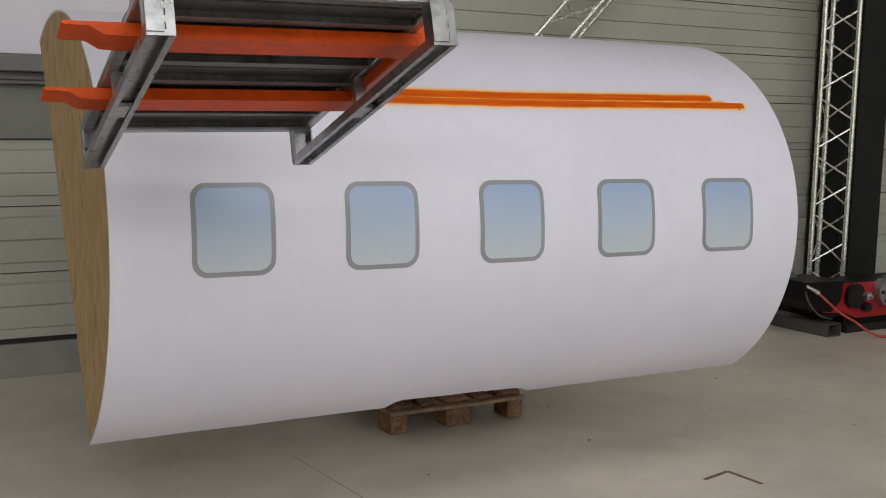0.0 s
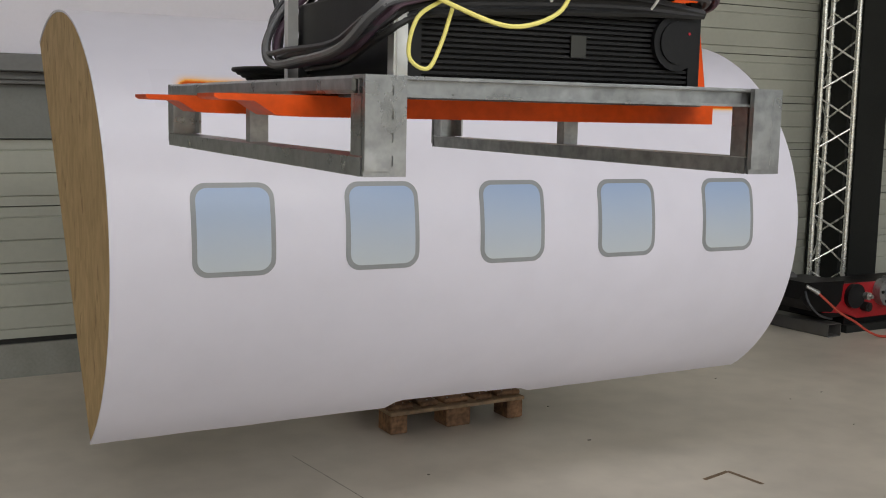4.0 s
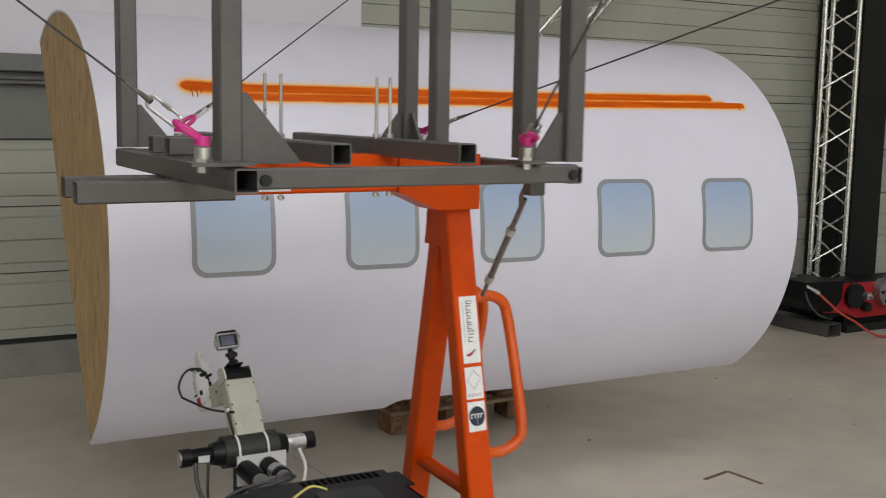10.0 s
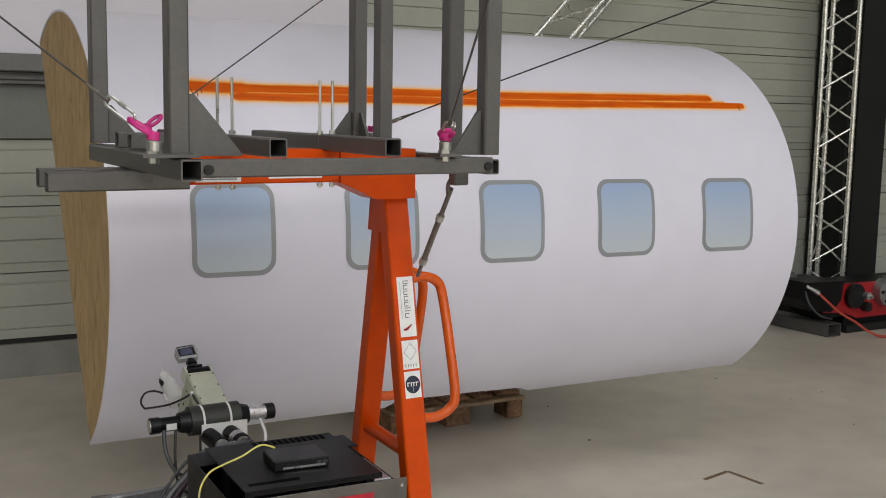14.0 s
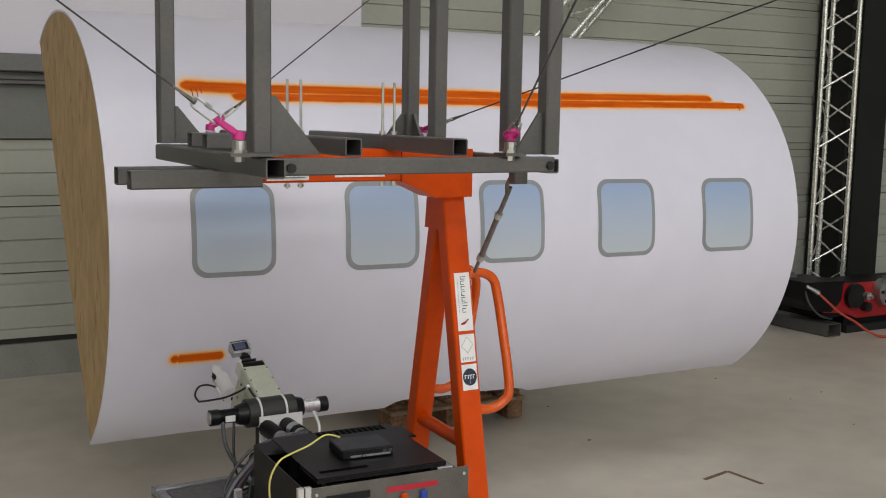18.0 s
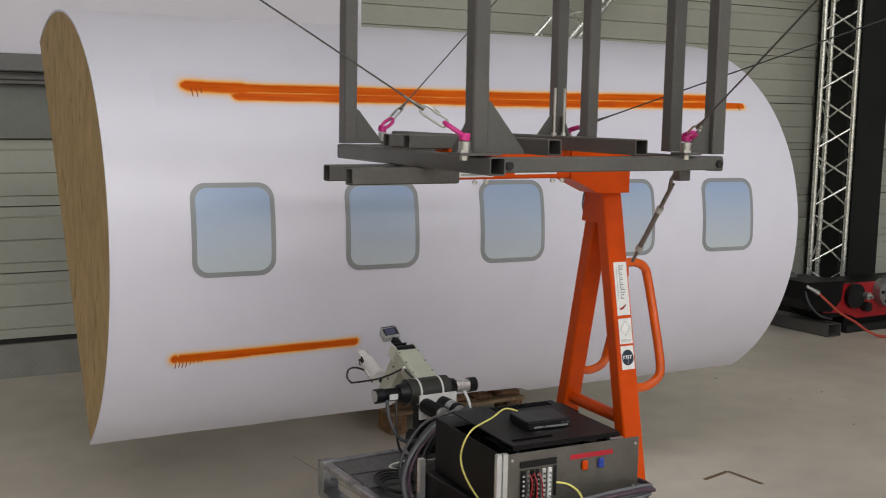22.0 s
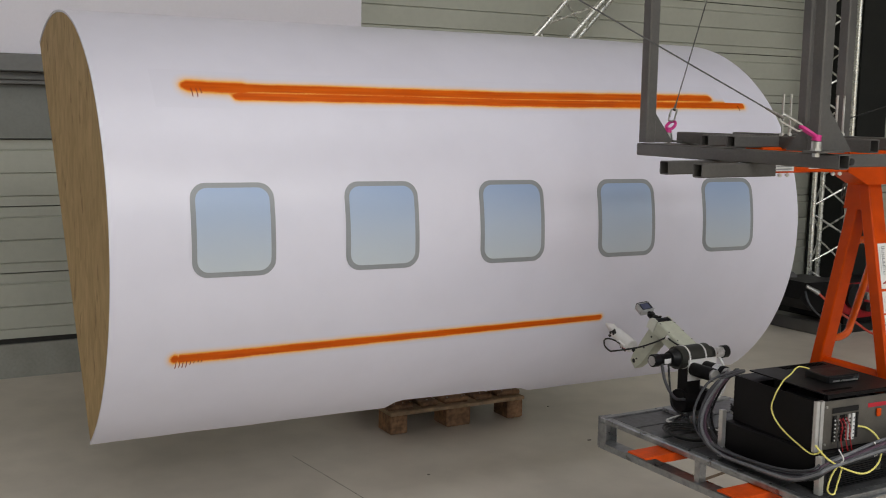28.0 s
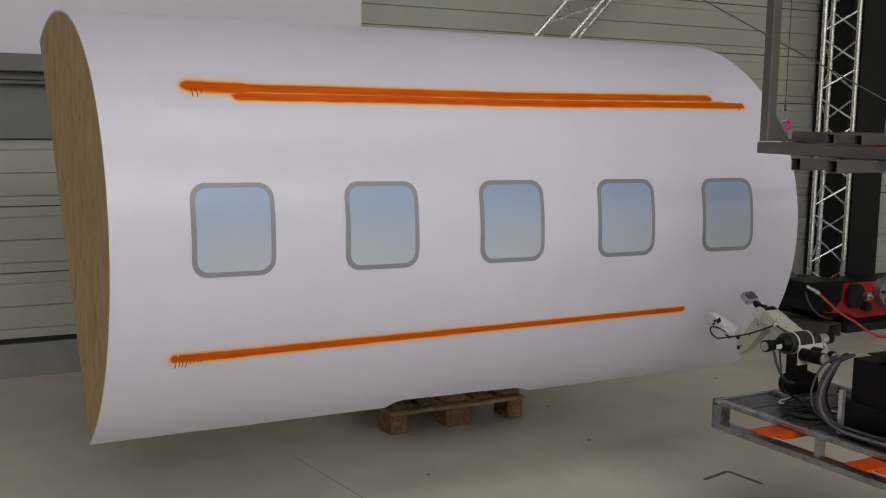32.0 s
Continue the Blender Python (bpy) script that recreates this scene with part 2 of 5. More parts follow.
CEILING_PAINT = material("roof_lining", (0.55, 0.55, 0.53), 0.7, 0.0, 0.05, 1)


# ---- mesh helpers
def box(x0, x1, y0, y1, z0, z1, bev=0.0):
    bm = bmesh.new()
    bmesh.ops.create_cube(bm, size=1.0, matrix=Matrix.Translation(((x0 + x1) / 2, (y0 + y1) / 2, (z0 + z1) / 2)) @ Matrix.Diagonal((x1 - x0, y1 - y0, z1 - z0, 1)))
    if bev:
        bmesh.ops.bevel(bm, geom=bm.edges[:], offset=bev, segments=1, affect="EDGES")
    return bm


def rod(p, q, r, seg=12, r2=None):
    p, q = Vector(p), Vector(q)
    bm = bmesh.new()
    turn = (q - p).to_track_quat("Z", "Y").to_matrix().to_4x4()
    bmesh.ops.create_cone(bm, cap_ends=True, segments=seg, radius1=r, radius2=r if r2 is None else r2, depth=(q - p).length,
                          matrix=Matrix.Translation((p + q) / 2) @ turn)
    return bm


def bar(p, q, w, h, up=(0, 0, 1), bev=0.0):
    """A solid bar from p to q, w wide and h deep along up."""
    p, q, up = Vector(p), Vector(q), Vector(up)
    d = (q - p).normalized()
    s = d.cross(up).normalized()
    u = s.cross(d)
    m = Matrix((s, u, d)).transposed().to_4x4()
    bm = box(-w / 2, w / 2, -h / 2, h / 2, -(q - p).length / 2, (q - p).length / 2, bev)
    bmesh.ops.transform(bm, matrix=Matrix.Translation((p + q) / 2) @ m, verts=bm.verts)
    return bm


def square_tube(p, q, w, h=None, wall=0.003, up=(0, 0, 1)):
    """A hollow square tube with open ends and softly rounded corners."""
    h = h or w
    p, q, up = Vector(p), Vector(q), Vector(up)
    d = (q - p).normalized()
    s = d.cross(up).normalized()
    u = s.cross(d)
    c = min(w, h) * 0.09

    def ring(a, b, k):
        return [(-a + k, -b), (a - k, -b), (a, -b + k), (a, b - k), (a - k, b), (-a + k, b), (-a, b - k), (-a, -b + k)]
    outer, inner = ring(w / 2, h / 2, c), ring(w / 2 - wall, h / 2 - wall, c * 0.5)
    bm = bmesh.new()
    loops = []
    for at in (p, q):
        loops.append([[bm.verts.new(at + s * a + u * b) for a, b in rg] for rg in (outer, inner)])
    for i in range(8):
        j = (i + 1) % 8
        bm.faces.new((loops[0][0][i], loops[0][0][j], loops[1][0][j], loops[1][0][i]))
        bm.faces.new((loops[0][1][j], loops[0][1][i], loops[1][1][i], loops[1][1][j]))
        for e in (0, 1):
            bm.faces.new((loops[e][0][i], loops[e][1][i], loops[e][1][j], loops[e][0][j]))
    bmesh.ops.recalc_face_normals(bm, faces=bm.faces)
    return bm


def prism(points, lift):
    """A flat outline (3D points) pushed along lift."""
    bm = bmesh.new()
    lift = Vector(lift)
    a = [bm.verts.new(Vector(v)) for v in points]
    b = [bm.verts.new(Vector(v) + lift) for v in points]
    n = len(a)
    bm.faces.new(a)
    bm.faces.new(b[::-1])
    for i in range(n):
        bm.faces.new((a[i], a[(i + 1) % n], b[(i + 1) % n], b[i]))
    bmesh.ops.recalc_face_normals(bm, faces=bm.faces)
    return bm


def smooth_path(points, per=6, closed=False):
    pts = [Vector(v) for v in points]
    n = len(pts)
    out = []
    for i in range(n if closed else n - 1):
        if closed:
            a, b, c, d = (pts[(i + k) % n] for k in (-1, 0, 1, 2))
        else:
            a, b, c, d = pts[max(i - 1, 0)], pts[i], pts[i + 1], pts[min(i + 2, n - 1)]
        for k in range(per):
            t = k / per
            out.append(0.5 * ((2 * b) + (c - a) * t + (2 * a - 5 * b + 4 * c - d) * t * t + (3 * b - a - 3 * c + d) * t ** 3))
    if not closed:
        out.append(pts[-1])
    return out


def pipe(points, r, seg=8, per=6, closed=False, smooth=True):
    """A round tube along a path."""
    pts = smooth_path(points, per, closed) if smooth else [Vector(v) for v in points]
    bm = bmesh.new()
    rings, n = [], len(pts)
    side = None
    for i, v in enumerate(pts):
        d = (pts[(i + 1) % n] - pts[i - 1]) if closed else (pts[min(i + 1, n - 1)] - pts[max(i - 1, 0)])
        d.normalize()
        if side is None:
            side = d.orthogonal().normalized()
        side = (side - d * side.dot(d)).normalized()
        up = d.cross(side)
        rings.append([bm.verts.new(v + (side * math.cos(a) + up * math.sin(a)) * r) for a in (2 * math.pi * k / seg for k in range(seg))])
    for i in range(n if closed else n - 1):
        a, b = rings[i], rings[(i + 1) % n]
        for k in range(seg):
            bm.faces.new((a[k], a[(k + 1) % seg], b[(k + 1) % seg], b[k]))
    if not closed:
        bm.faces.new(rings[0][::-1])
        bm.faces.new(rings[-1])
    return bm


def join(*bms):
    out = bmesh.new()
    for b in bms:
        me = bpy.data.meshes.new("t")
        b.to_mesh(me)
        b.free()
        out.from_mesh(me)
        bpy.data.meshes.remove(me)
    return out


def moved(bm, m):
    bmesh.ops.transform(bm, matrix=m, verts=bm.verts)
    return bm


def part(name, bm, mat, parent=None, label="", smooth=False):
    """Links a bmesh as one mesh object under a thing or under a part."""
    me = bpy.data.meshes.new(name)
    bm.to_mesh(me)
    bm.free()
    me.materials.append(mat)
    if smooth:
        for f in me.polygons:
            f.use_smooth = True
        try:
            me.set_sharp_from_angle(angle=radians(40))
        except AttributeError:
            pass
    ob = new(name, me)
    if parent is not None:
        ob.parent = parent
    if label:
        tagged(ob, label)
    return ob


def twin(ob, m, parent):
    """Another part on the same mesh."""
    o = new(ob.name.split(".")[0], ob.data)
    o.parent, o.matrix_basis = parent, m
    return o


# ---- the hall
def build_hall():
    h = HALL
    floor = tagged(part("floor", box(h["x0"] - 0.3, h["x1"] + 0.3, h["y0"] - 14.0, h["y1"] + 0.3, -0.2, 0.0), CONCRETE), "smooth worn grey-brown concrete hall floor", "floor", kind="structure")
    # back wall: ribbed sectional cladding on a plinth
    wall = tagged(part("wall_north", box(h["x0"], h["x1"], h["y1"] + 0.034, h["y1"] + 0.25, 0.0, h["z1"]), RUBBER_DARK), "pale green-grey ribbed metal cladding wall", "wall", kind="structure")
    part("plinth", box(h["x0"], h["x1"], h["y1"] - 0.008, h["y1"] + 0.034, 0.0, 0.205), PLINTH, wall)
    y = h["y1"] + 0.02
    # two gates side by side, their panels at slightly different heights
    for xa, xb, low in ((h["x0"], 3.1, 0.235), (3.104, h["x1"], 0.163)):
        for k in range(18):
            z0 = low + 0.397 * k
            z1 = z0 + 0.397
            if z1 > h["z1"]:
                break
            # one panel: two proud bands between flat rims, dark joint to the next
            prof = [(z0 + 0.0022, -0.012), (z0 + 0.0035, 0.016), (z0 + 0.056, 0.016), (z0 + 0.061, 0.013), (z0 + 0.066, 0.026), (z0 + 0.192, 0.026), (z0 + 0.197, 0.016), (z0 + 0.202, 0.026), (z0 + 0.328, 0.026), (z0 + 0.334, 0.012), (z0 + 0.340, 0.016), (z1 - 0.0035, 0.016), (z1 - 0.0022, -0.012)]
            part("cladding_panel", prism([(xa, y - d, z) for z, d in prof], (xb - xa, 0, 0)), CLADDING, wall)
    part("bottom_seal", box(h["x0"], h["x1"], y - 0.006, y + 0.013, 0.206, 0.240), RUBBER_DARK, wall)
    # the south wall round the long unseen opening added for light
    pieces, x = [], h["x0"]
    for xa, xb, za, zb, watts, color in ADDED_SOUTH_OPENINGS:
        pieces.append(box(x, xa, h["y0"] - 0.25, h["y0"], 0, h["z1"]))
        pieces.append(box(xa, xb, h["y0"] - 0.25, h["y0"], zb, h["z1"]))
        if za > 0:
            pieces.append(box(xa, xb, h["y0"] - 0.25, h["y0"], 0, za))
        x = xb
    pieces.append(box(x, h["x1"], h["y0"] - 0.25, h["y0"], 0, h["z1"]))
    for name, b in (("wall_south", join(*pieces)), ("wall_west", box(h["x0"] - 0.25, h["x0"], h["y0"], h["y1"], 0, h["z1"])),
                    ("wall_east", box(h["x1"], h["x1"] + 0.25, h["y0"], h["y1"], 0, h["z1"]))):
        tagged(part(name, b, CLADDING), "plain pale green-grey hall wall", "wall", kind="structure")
    # the roof round the three unseen openings added for light
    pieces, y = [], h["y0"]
    for xl, yl, length, wl, watts in ADDED_ROOF_LIGHTS:
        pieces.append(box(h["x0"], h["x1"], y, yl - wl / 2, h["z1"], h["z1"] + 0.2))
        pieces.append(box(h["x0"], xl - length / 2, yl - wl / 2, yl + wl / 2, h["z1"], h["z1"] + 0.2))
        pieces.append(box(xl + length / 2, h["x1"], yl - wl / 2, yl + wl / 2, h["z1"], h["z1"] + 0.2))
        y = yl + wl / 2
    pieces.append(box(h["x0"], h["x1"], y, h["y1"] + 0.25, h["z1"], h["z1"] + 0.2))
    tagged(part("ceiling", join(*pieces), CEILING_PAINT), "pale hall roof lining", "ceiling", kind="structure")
    # shutter box under the white board
    sh = tagged(new("roller_shutter_box"), "dark grey shutter box along the wall", "shutter box", kind="structure")
    part("box_cover", box(-4.0, 3.095, h["y1"] - 0.20, h["y1"] - 0.006, 1.815, 1.914, 0.006), SHUTTER, sh)
    part("box_lip", box(-4.0, 3.095, h["y1"] - 0.12, h["y1"] - 0.006, 1.77, 1.8145, 0.004), SHUTTER, sh)
    part("box_lip", box(-4.0, 3.095, h["y1"] - 0.10, h["y1"] - 0.006, 1.745, 1.7695, 0.004), SHUTTER, sh)
    part("rolled_blind", box(-4.0, 3.095, h["y1"] - 0.03, h["y1"] - 0.006, 1.43, 1.7445, 0.003), BLIND, sh)
    bd = tagged(part("white_board", box(-4.0, 3.10, h["y1"] - 0.045, h["y1"] + 0.004, 1.918, 4.6, 0.004), BOARD_WHITE), "large plain white board fixed to the hall wall", "board", kind="structure")


build_hall()


# ---- the fuselage mock-up: a leaning half cylinder
FY, FZ, FR, TILT = 4.367, 1.156, 0.861, -0.00715
FX0, FX1 = 0.737, 3.799
A_LOW, A_HIGH = radians(-57.2), radians(118.5)


def low_edge(x):
    """The lower edge climbs a little along the section, and more where it is trimmed over the pallet."""
    return A_LOW + radians(2.2) * (x - FX0) / (FX1 - FX0) + (0.085 - 0.045 * (x - 1.9)) * max(0.0, 1 - (abs(x - 2.255) / 0.335) ** (40 if x < 2.25 else 10))



def on_skin(x, a, lift=0.0):
    # the crown sags a little towards the open end
    lift = lift - 0.022 * (1 - min(1.0, max(0.0, (x - FX0) / 2.4))) * min(1.0, max(0.0, (a - 0.75) / 0.7))
    return Vector((x, FY - (FR + lift) * math.cos(a), FZ + TILT * x + (FR + lift) * math.sin(a)))


def skin_patch(x0, x1, a0, a1, corner=0.0, lift=0.0015, nx=10, na=14, bend=None):
    """A curved sheet on the skin with rounded corners; v runs -1..1 across it, u along it."""
    bm = bmesh.new()
    uv = bm.loops.layers.uv.new("uv")
    rows = []
    for j in range(na + 1):
        # finer rows near the rounded corners
        s = 0.5 - 0.5 * math.cos(math.pi * j / na) if corner else j / na
        a = a0 + (a1 - a0) * s
        edge = min(s, 1 - s) * abs(a1 - a0) * FR
        cut = 0.0
        if corner and edge < corner:
            cut = corner - math.sqrt(max(0.0, corner ** 2 - (corner - edge) ** 2))
        row = []
        for i in range(nx + 1):
            x = x0 + cut + (x1 - x0 - 2 * cut) * i / nx
            shift = bend(x) if bend else 0.0
            row.append((bm.verts.new(on_skin(x, a + shift, lift)), x, 2 * s - 1))
        rows.append(row)
    for j in range(na):
        for i in range(nx):
            q = (rows[j][i], rows[j][i + 1], rows[j + 1][i + 1], rows[j + 1][i])
            f = bm.faces.new([v[0] for v in q])
            for loop, v in zip(f.loops, q):
                loop[uv].uv = (v[1], v[2])
            f.smooth = True
    return bm


def stroke_patch(x0, x1, half, start, finish, lift, step=0.03, bend=None):
    """A sprayed stroke on the skin. Its coordinate is the distance from the stroke's spine over its half width."""
    bm = bmesh.new()
    uv = bm.loops.layers.uv.new("uv")
    w = half * FR
    xs = [x0 + (x1 - x0) * i / max(2, int((x1 - x0) / step)) for i in range(max(2, int((x1 - x0) / step)) + 1)]
    if start:
        xs = [x0 + w * k / 5 for k in range(5)] + [x for x in xs if x > x0 + w]
    if finish:
        w = min(w, (x1 - x0) * 0.6)
        xs = [x for x in xs if x < x1 - w] + [x1 - w * (5 - k) / 5 for k in range(6)]
    rows = []
    for x in xs:
        e = max(0.0, 1 - (x - x0) / w) if start else 0.0
        if finish:
            e = max(e, 1 - (x1 - x) / w)
        rows.append([(bm.verts.new(on_skin(x, bend(x) + half * (j / 5 - 1), lift + 0.0006 * (1 - abs(j / 5 - 1)))), e, j / 5 - 1) for j in range(11)])
    for i in range(len(rows) - 1):
        for j in range(10):
            q = (rows[i][j], rows[i + 1][j], rows[i + 1][j + 1], rows[i][j + 1])
            f = bm.faces.new([v[0] for v in q])
            for loop, v in zip(f.loops, q):
                loop[uv].uv = (v[1], v[2])
            f.smooth = True
    return bm


def stroke_sheet(lines, x0, x1, low, high, dips):
    """A sheet on the skin; its coordinate is the distance to the nearest stroke line over that stroke's half width."""
    bm = bmesh.new()
    uv = bm.loops.layers.uv.new("uv")
    nx, na = int((x1 - x0) / 0.02), 14
    rows = []
    for i in range(nx + 1):
        x = x0 + (x1 - x0) * i / nx
        row = []
        for j in range(na + 1):
            a = low(x) + (high(x) - low(x)) * j / na
            d = 2.0
            for xa, xb, half, line in lines:
                over = max(xa - x, x - xb, 0.0) / (half * FR)
                d = min(d, math.hypot(over, (a - line(min(max(x, xa), xb))) / half))
            rim = (i in (0, nx)) or (j == 0 and dips[0]) or (j == na and dips[1])
            row.append((bm.verts.new(on_skin(x, a, 0.0004 if rim else 0.0008)), d))
        rows.append(row)
    for i in range(nx):
        for j in range(na):
            q = (rows[i][j], rows[i + 1][j], rows[i + 1][j + 1], rows[i][j + 1])
            f = bm.faces.new([v[0] for v in q])
            for loop, v in zip(f.loops, q):
                loop[uv].uv = (v[1], 0.0)
            f.smooth = True
    return bm


def shell():
    bm = bmesh.new()
    na, nx, th = 64, 110, 0.008
    grid = []
    for lift in (0.0, -th):
        sheet = []
        for i in range(nx + 1):
            x = FX0 + (FX1 - FX0) * i / nx
            sheet.append([])
            for j in range(na + 1):
                low = low_edge(x)
                a = low + (A_HIGH - low) * j / na
                # shallow dents of a hand-laid sheet, and a ragged lower edge over the pallet
                d = 0.0003 * noise.noise((x * 1.6, a * 1.5, 0.3)) if lift == 0 else 0.0
                if j < 3:
                    a += 0.008 * noise.noise((x * 5, 0, 1)) * (3 - j) / 3
                sheet[-1].append(bm.verts.new(on_skin(x, a, lift + d)))
        grid.append(sheet)
    for i in range(nx):
        for j in range(na):
            bm.faces.new((grid[0][i][j], grid[0][i + 1][j], grid[0][i + 1][j + 1], grid[0][i][j + 1]))
            bm.faces.new((grid[1][i][j], grid[1][i][j + 1], grid[1][i + 1][j + 1], grid[1][i + 1][j]))
    for i in range(nx):
        for j in (0, na):
            bm.faces.new((grid[0][i][j], grid[0][i + 1][j], grid[1][i + 1][j], grid[1][i][j]))
    for j in range(na):
        for i in (0, nx):
            bm.faces.new((grid[0][i][j], grid[0][i][j + 1], grid[1][i][j + 1], grid[1][i][j]))
    bmesh.ops.recalc_face_normals(bm, faces=bm.faces)
    return bm


def end_board(x, th):
    pts = [on_skin(x, A_LOW + (A_HIGH - A_LOW) * j / 60, -0.009) for j in range(61)]
    return prism(pts, (th, 0, 0))


WINDOW_X = [1.1497 + 0.5564 * k for k in range(5)]


def stroke_angle_low(x):
    return radians(float(np.interp(x, (0.96, 1.14, 1.35, 1.57, 2.04, 2.86, 3.25), (-24.95, -25.0, -24.68, -24.44, -23.98, -23.19, -22.85))))


STROKE_X0, STROKE_X1, STROKE_N = 0.945, 3.195, 75


def build_fuselage():
    base = tagged(new("fuselage_section"), "white aircraft fuselage mock-up with printed windows and orange sprayed stripes", "fuselage mock-up")
    part("skin", shell(), SKIN, base, smooth=True)
    part("end_board", end_board(FX0 + 0.003, 0.018), OSB, base, "brown strand-board end panel")
    part("end_board", end_board(FX1 - 0.021, 0.018), OSB, base, "brown strand-board end panel")
    top, low = on_skin(0, A_HIGH, -0.02), on_skin(0, A_LOW, -0.02)
    for k in range(4):
        x = FX0 + 0.25 + k * (FX1 - FX0 - 0.5) / 3
        part("back_batten", bar((x, low.y + 0.03, low.z + 0.04), (x, top.y - 0.02, top.z - 0.04), 0.05, 0.07, (1, 0, 0)), PALLET_WOOD, base)
    for x in (2.5, 3.0):
        part("support_post", box(x - 0.045, x + 0.045, 4.86, 4.95, 0.1446, 1.98, 0.003), PALLET_WOOD, base)
    for xw in WINDOW_X:
        half, ta, tb = 0.147, radians(16.05), radians(-5.2)
        w = part("window", skin_patch(xw - half, xw + half, tb, ta, 0.055, 0.0012, 12, 22), WINDOW_GREY, base, "printed window with grey surround")
        b = 0.0175
        part("pane", skin_patch(xw - half + b, xw + half - b, tb + b / FR, ta - b / FR, 0.042, 0.0024, 12, 22), PANE, w, "printed pale blue window pane")
    # the two finished strokes along the crown
    def up1(x):
        return radians(float(np.interp(x, (1.0, 1.2, 1.6, 2.4, 3.25, 3.5), (40.65, 40.3, 40.6, 40.9, 42.3, 42.7))))

    def up2(x):
        return radians(float(np.interp(x, (1.2, 1.85, 2.35, 2.65, 3.25, 3.64), (37.8, 38.35, 38.45, 38.75, 39.7, 40.2))))
    def parting(x):
        return (up1(x) + up2(max(x, 1.2))) / 2 if x < 3.46 else up1(3.3) - radians(1.2)
    lines = ((1.055, 1.25, radians(4.15), up1), (1.045, 3.43, radians(3.25), up1), (1.222, 3.61, radians(2.95), up2))
    part("paint_stroke", stroke_sheet(lines, 0.93, 3.52, parting, lambda x: up1(x) + radians(5.0), (False, True)), SPRAY, base, "orange sprayed stripe")
    part("paint_stroke", stroke_sheet(lines, 0.93, 3.68, lambda x: up2(x) - radians(3.5), parting, (True, False)), SPRAY, base, "orange sprayed stripe")
    for x, l in ((1.062, 0.030), (1.079, 0.032), (1.094, 0.014), (3.585, 0.018)):
        a = radians(39.3)
        part("paint_run", pipe([on_skin(x, a + 0.01, 0.001), on_skin(x + 0.002, a - l * 0.6, 0.001), on_skin(x + 0.001, a - l * 1.1, 0.001)], 0.0019, 5, 3), RUN_RED, base)
    return base


FUSELAGE = build_fuselage()
DABS = []


def build_growing_stroke():
    """The lower stripe in short dabs, which come up through the skin as the gun passes."""
    w = (STROKE_X1 - STROKE_X0) / STROKE_N
    for k in range(STROKE_N):
        x0 = STROKE_X0 + k * w
        half = radians(max(2.05, 2.95 - 1.2 * k / STROKE_N))
        first = k == 0
        grow = half * FR
        bm = stroke_patch(x0 - (grow * 0.55 if first else 0), x0 + 2 * w, half, first, True, 0.0007 + 0.000012 * k, 0.015, stroke_angle_low)
        DABS.append((x0 + w / 2, part("paint_dab", bm, SPRAY, FUSELAGE)))
    for k, l in enumerate((0.032, 0.028, 0.029, 0.030, 0.017, 0.011, 0.009, 0.010)):
        x = 0.965 + 0.013 * k + 0.004 * random.random()
        a = stroke_angle_low(x) - radians(0.9)
        run = part("paint_run", pipe([on_skin(x, a, 0.001), on_skin(x, a - l * 0.6, 0.001), on_skin(x - 0.002, a - l, 0.001)], 0.0018, 5, 3), RUN_RED, FUSELAGE)
        DABS.append((x + 0.2 + 0.04 * k, run))


build_growing_stroke()


# ---- wooden pallet under the mock-up
def build_wooden_pallet(px, py):
    base = tagged(new("wooden_pallet"), "weathered brown wooden pallet carrying the mock-up", "pallet")
    base.matrix_world = pose(px, py, 0)
    for x0, wd in ((0.0, 0.10), (0.3275, 0.145), (0.70, 0.10)):
        for y0 in (0.0, 0.5275, 1.055):
            part("block", box(x0 + 0.001, x0 + wd - 0.001, y0, y0 + 0.145, 0.0, 0.0995, 0.006), PALLET_WOOD, base)
    for y0 in (0.0, 0.5275, 1.055):
        part("stringer", box(-0.004, 0.8, y0 - 0.014, y0 + 0.145, 0.10, 0.1185, 0.003), PALLET_LIT_EDGE, base, "board across the blocks, coloured paler as if lit")
    for x0, wd in ((0.0, 0.145), (0.188, 0.10), (0.3275, 0.145), (0.513, 0.10), (0.655, 0.145)):
        dz = 0.002 * random.random()
        part("deck_board", box(x0, x0 + wd, 0.012 + 0.02 * random.random(), 1.2, 0.119, 0.1415 + dz, 0.006), PALLET_WOOD, base)
    # nails
    for x0 in (0.05, 0.10, 0.24, 0.36, 0.45, 0.56, 0.70, 0.76):
        part("nail", rod((x0, 0.06, 0.141), (x0, 0.06, 0.1455), 0.004, 8), ZINC, base)


build_wooden_pallet(2.374, 4.775)


# ---- right-hand background
def truss(name, feet, axis, length, label, bay=0.2385, off=0.0445):
    """Triangular lattice truss on three feet, with zigzag braces between its chords."""
    base = tagged(new(name), label, "truss")
    d = Vector(axis).normalized()
    feet = [Vector(p) for p in feet]
    for p in feet:
        part("chord", rod(p, p + d * length, 0.021, 14), TRUSS_ALU, base, smooth=True)
    k = int((length - off) / bay)
    for i in range(3):
        a, b = feet[i], feet[(i + 1) % 3]
        for j in range(k):
            s0, s1 = (a, b) if (j + i) % 2 == 0 else (b, a)
            part("brace", rod(s0 + d * (j * bay + off + 0.034), s1 + d * ((j + 1) * bay + off - 0.034), 0.0085, 8), TRUSS_ALU, base, smooth=True)
    return base


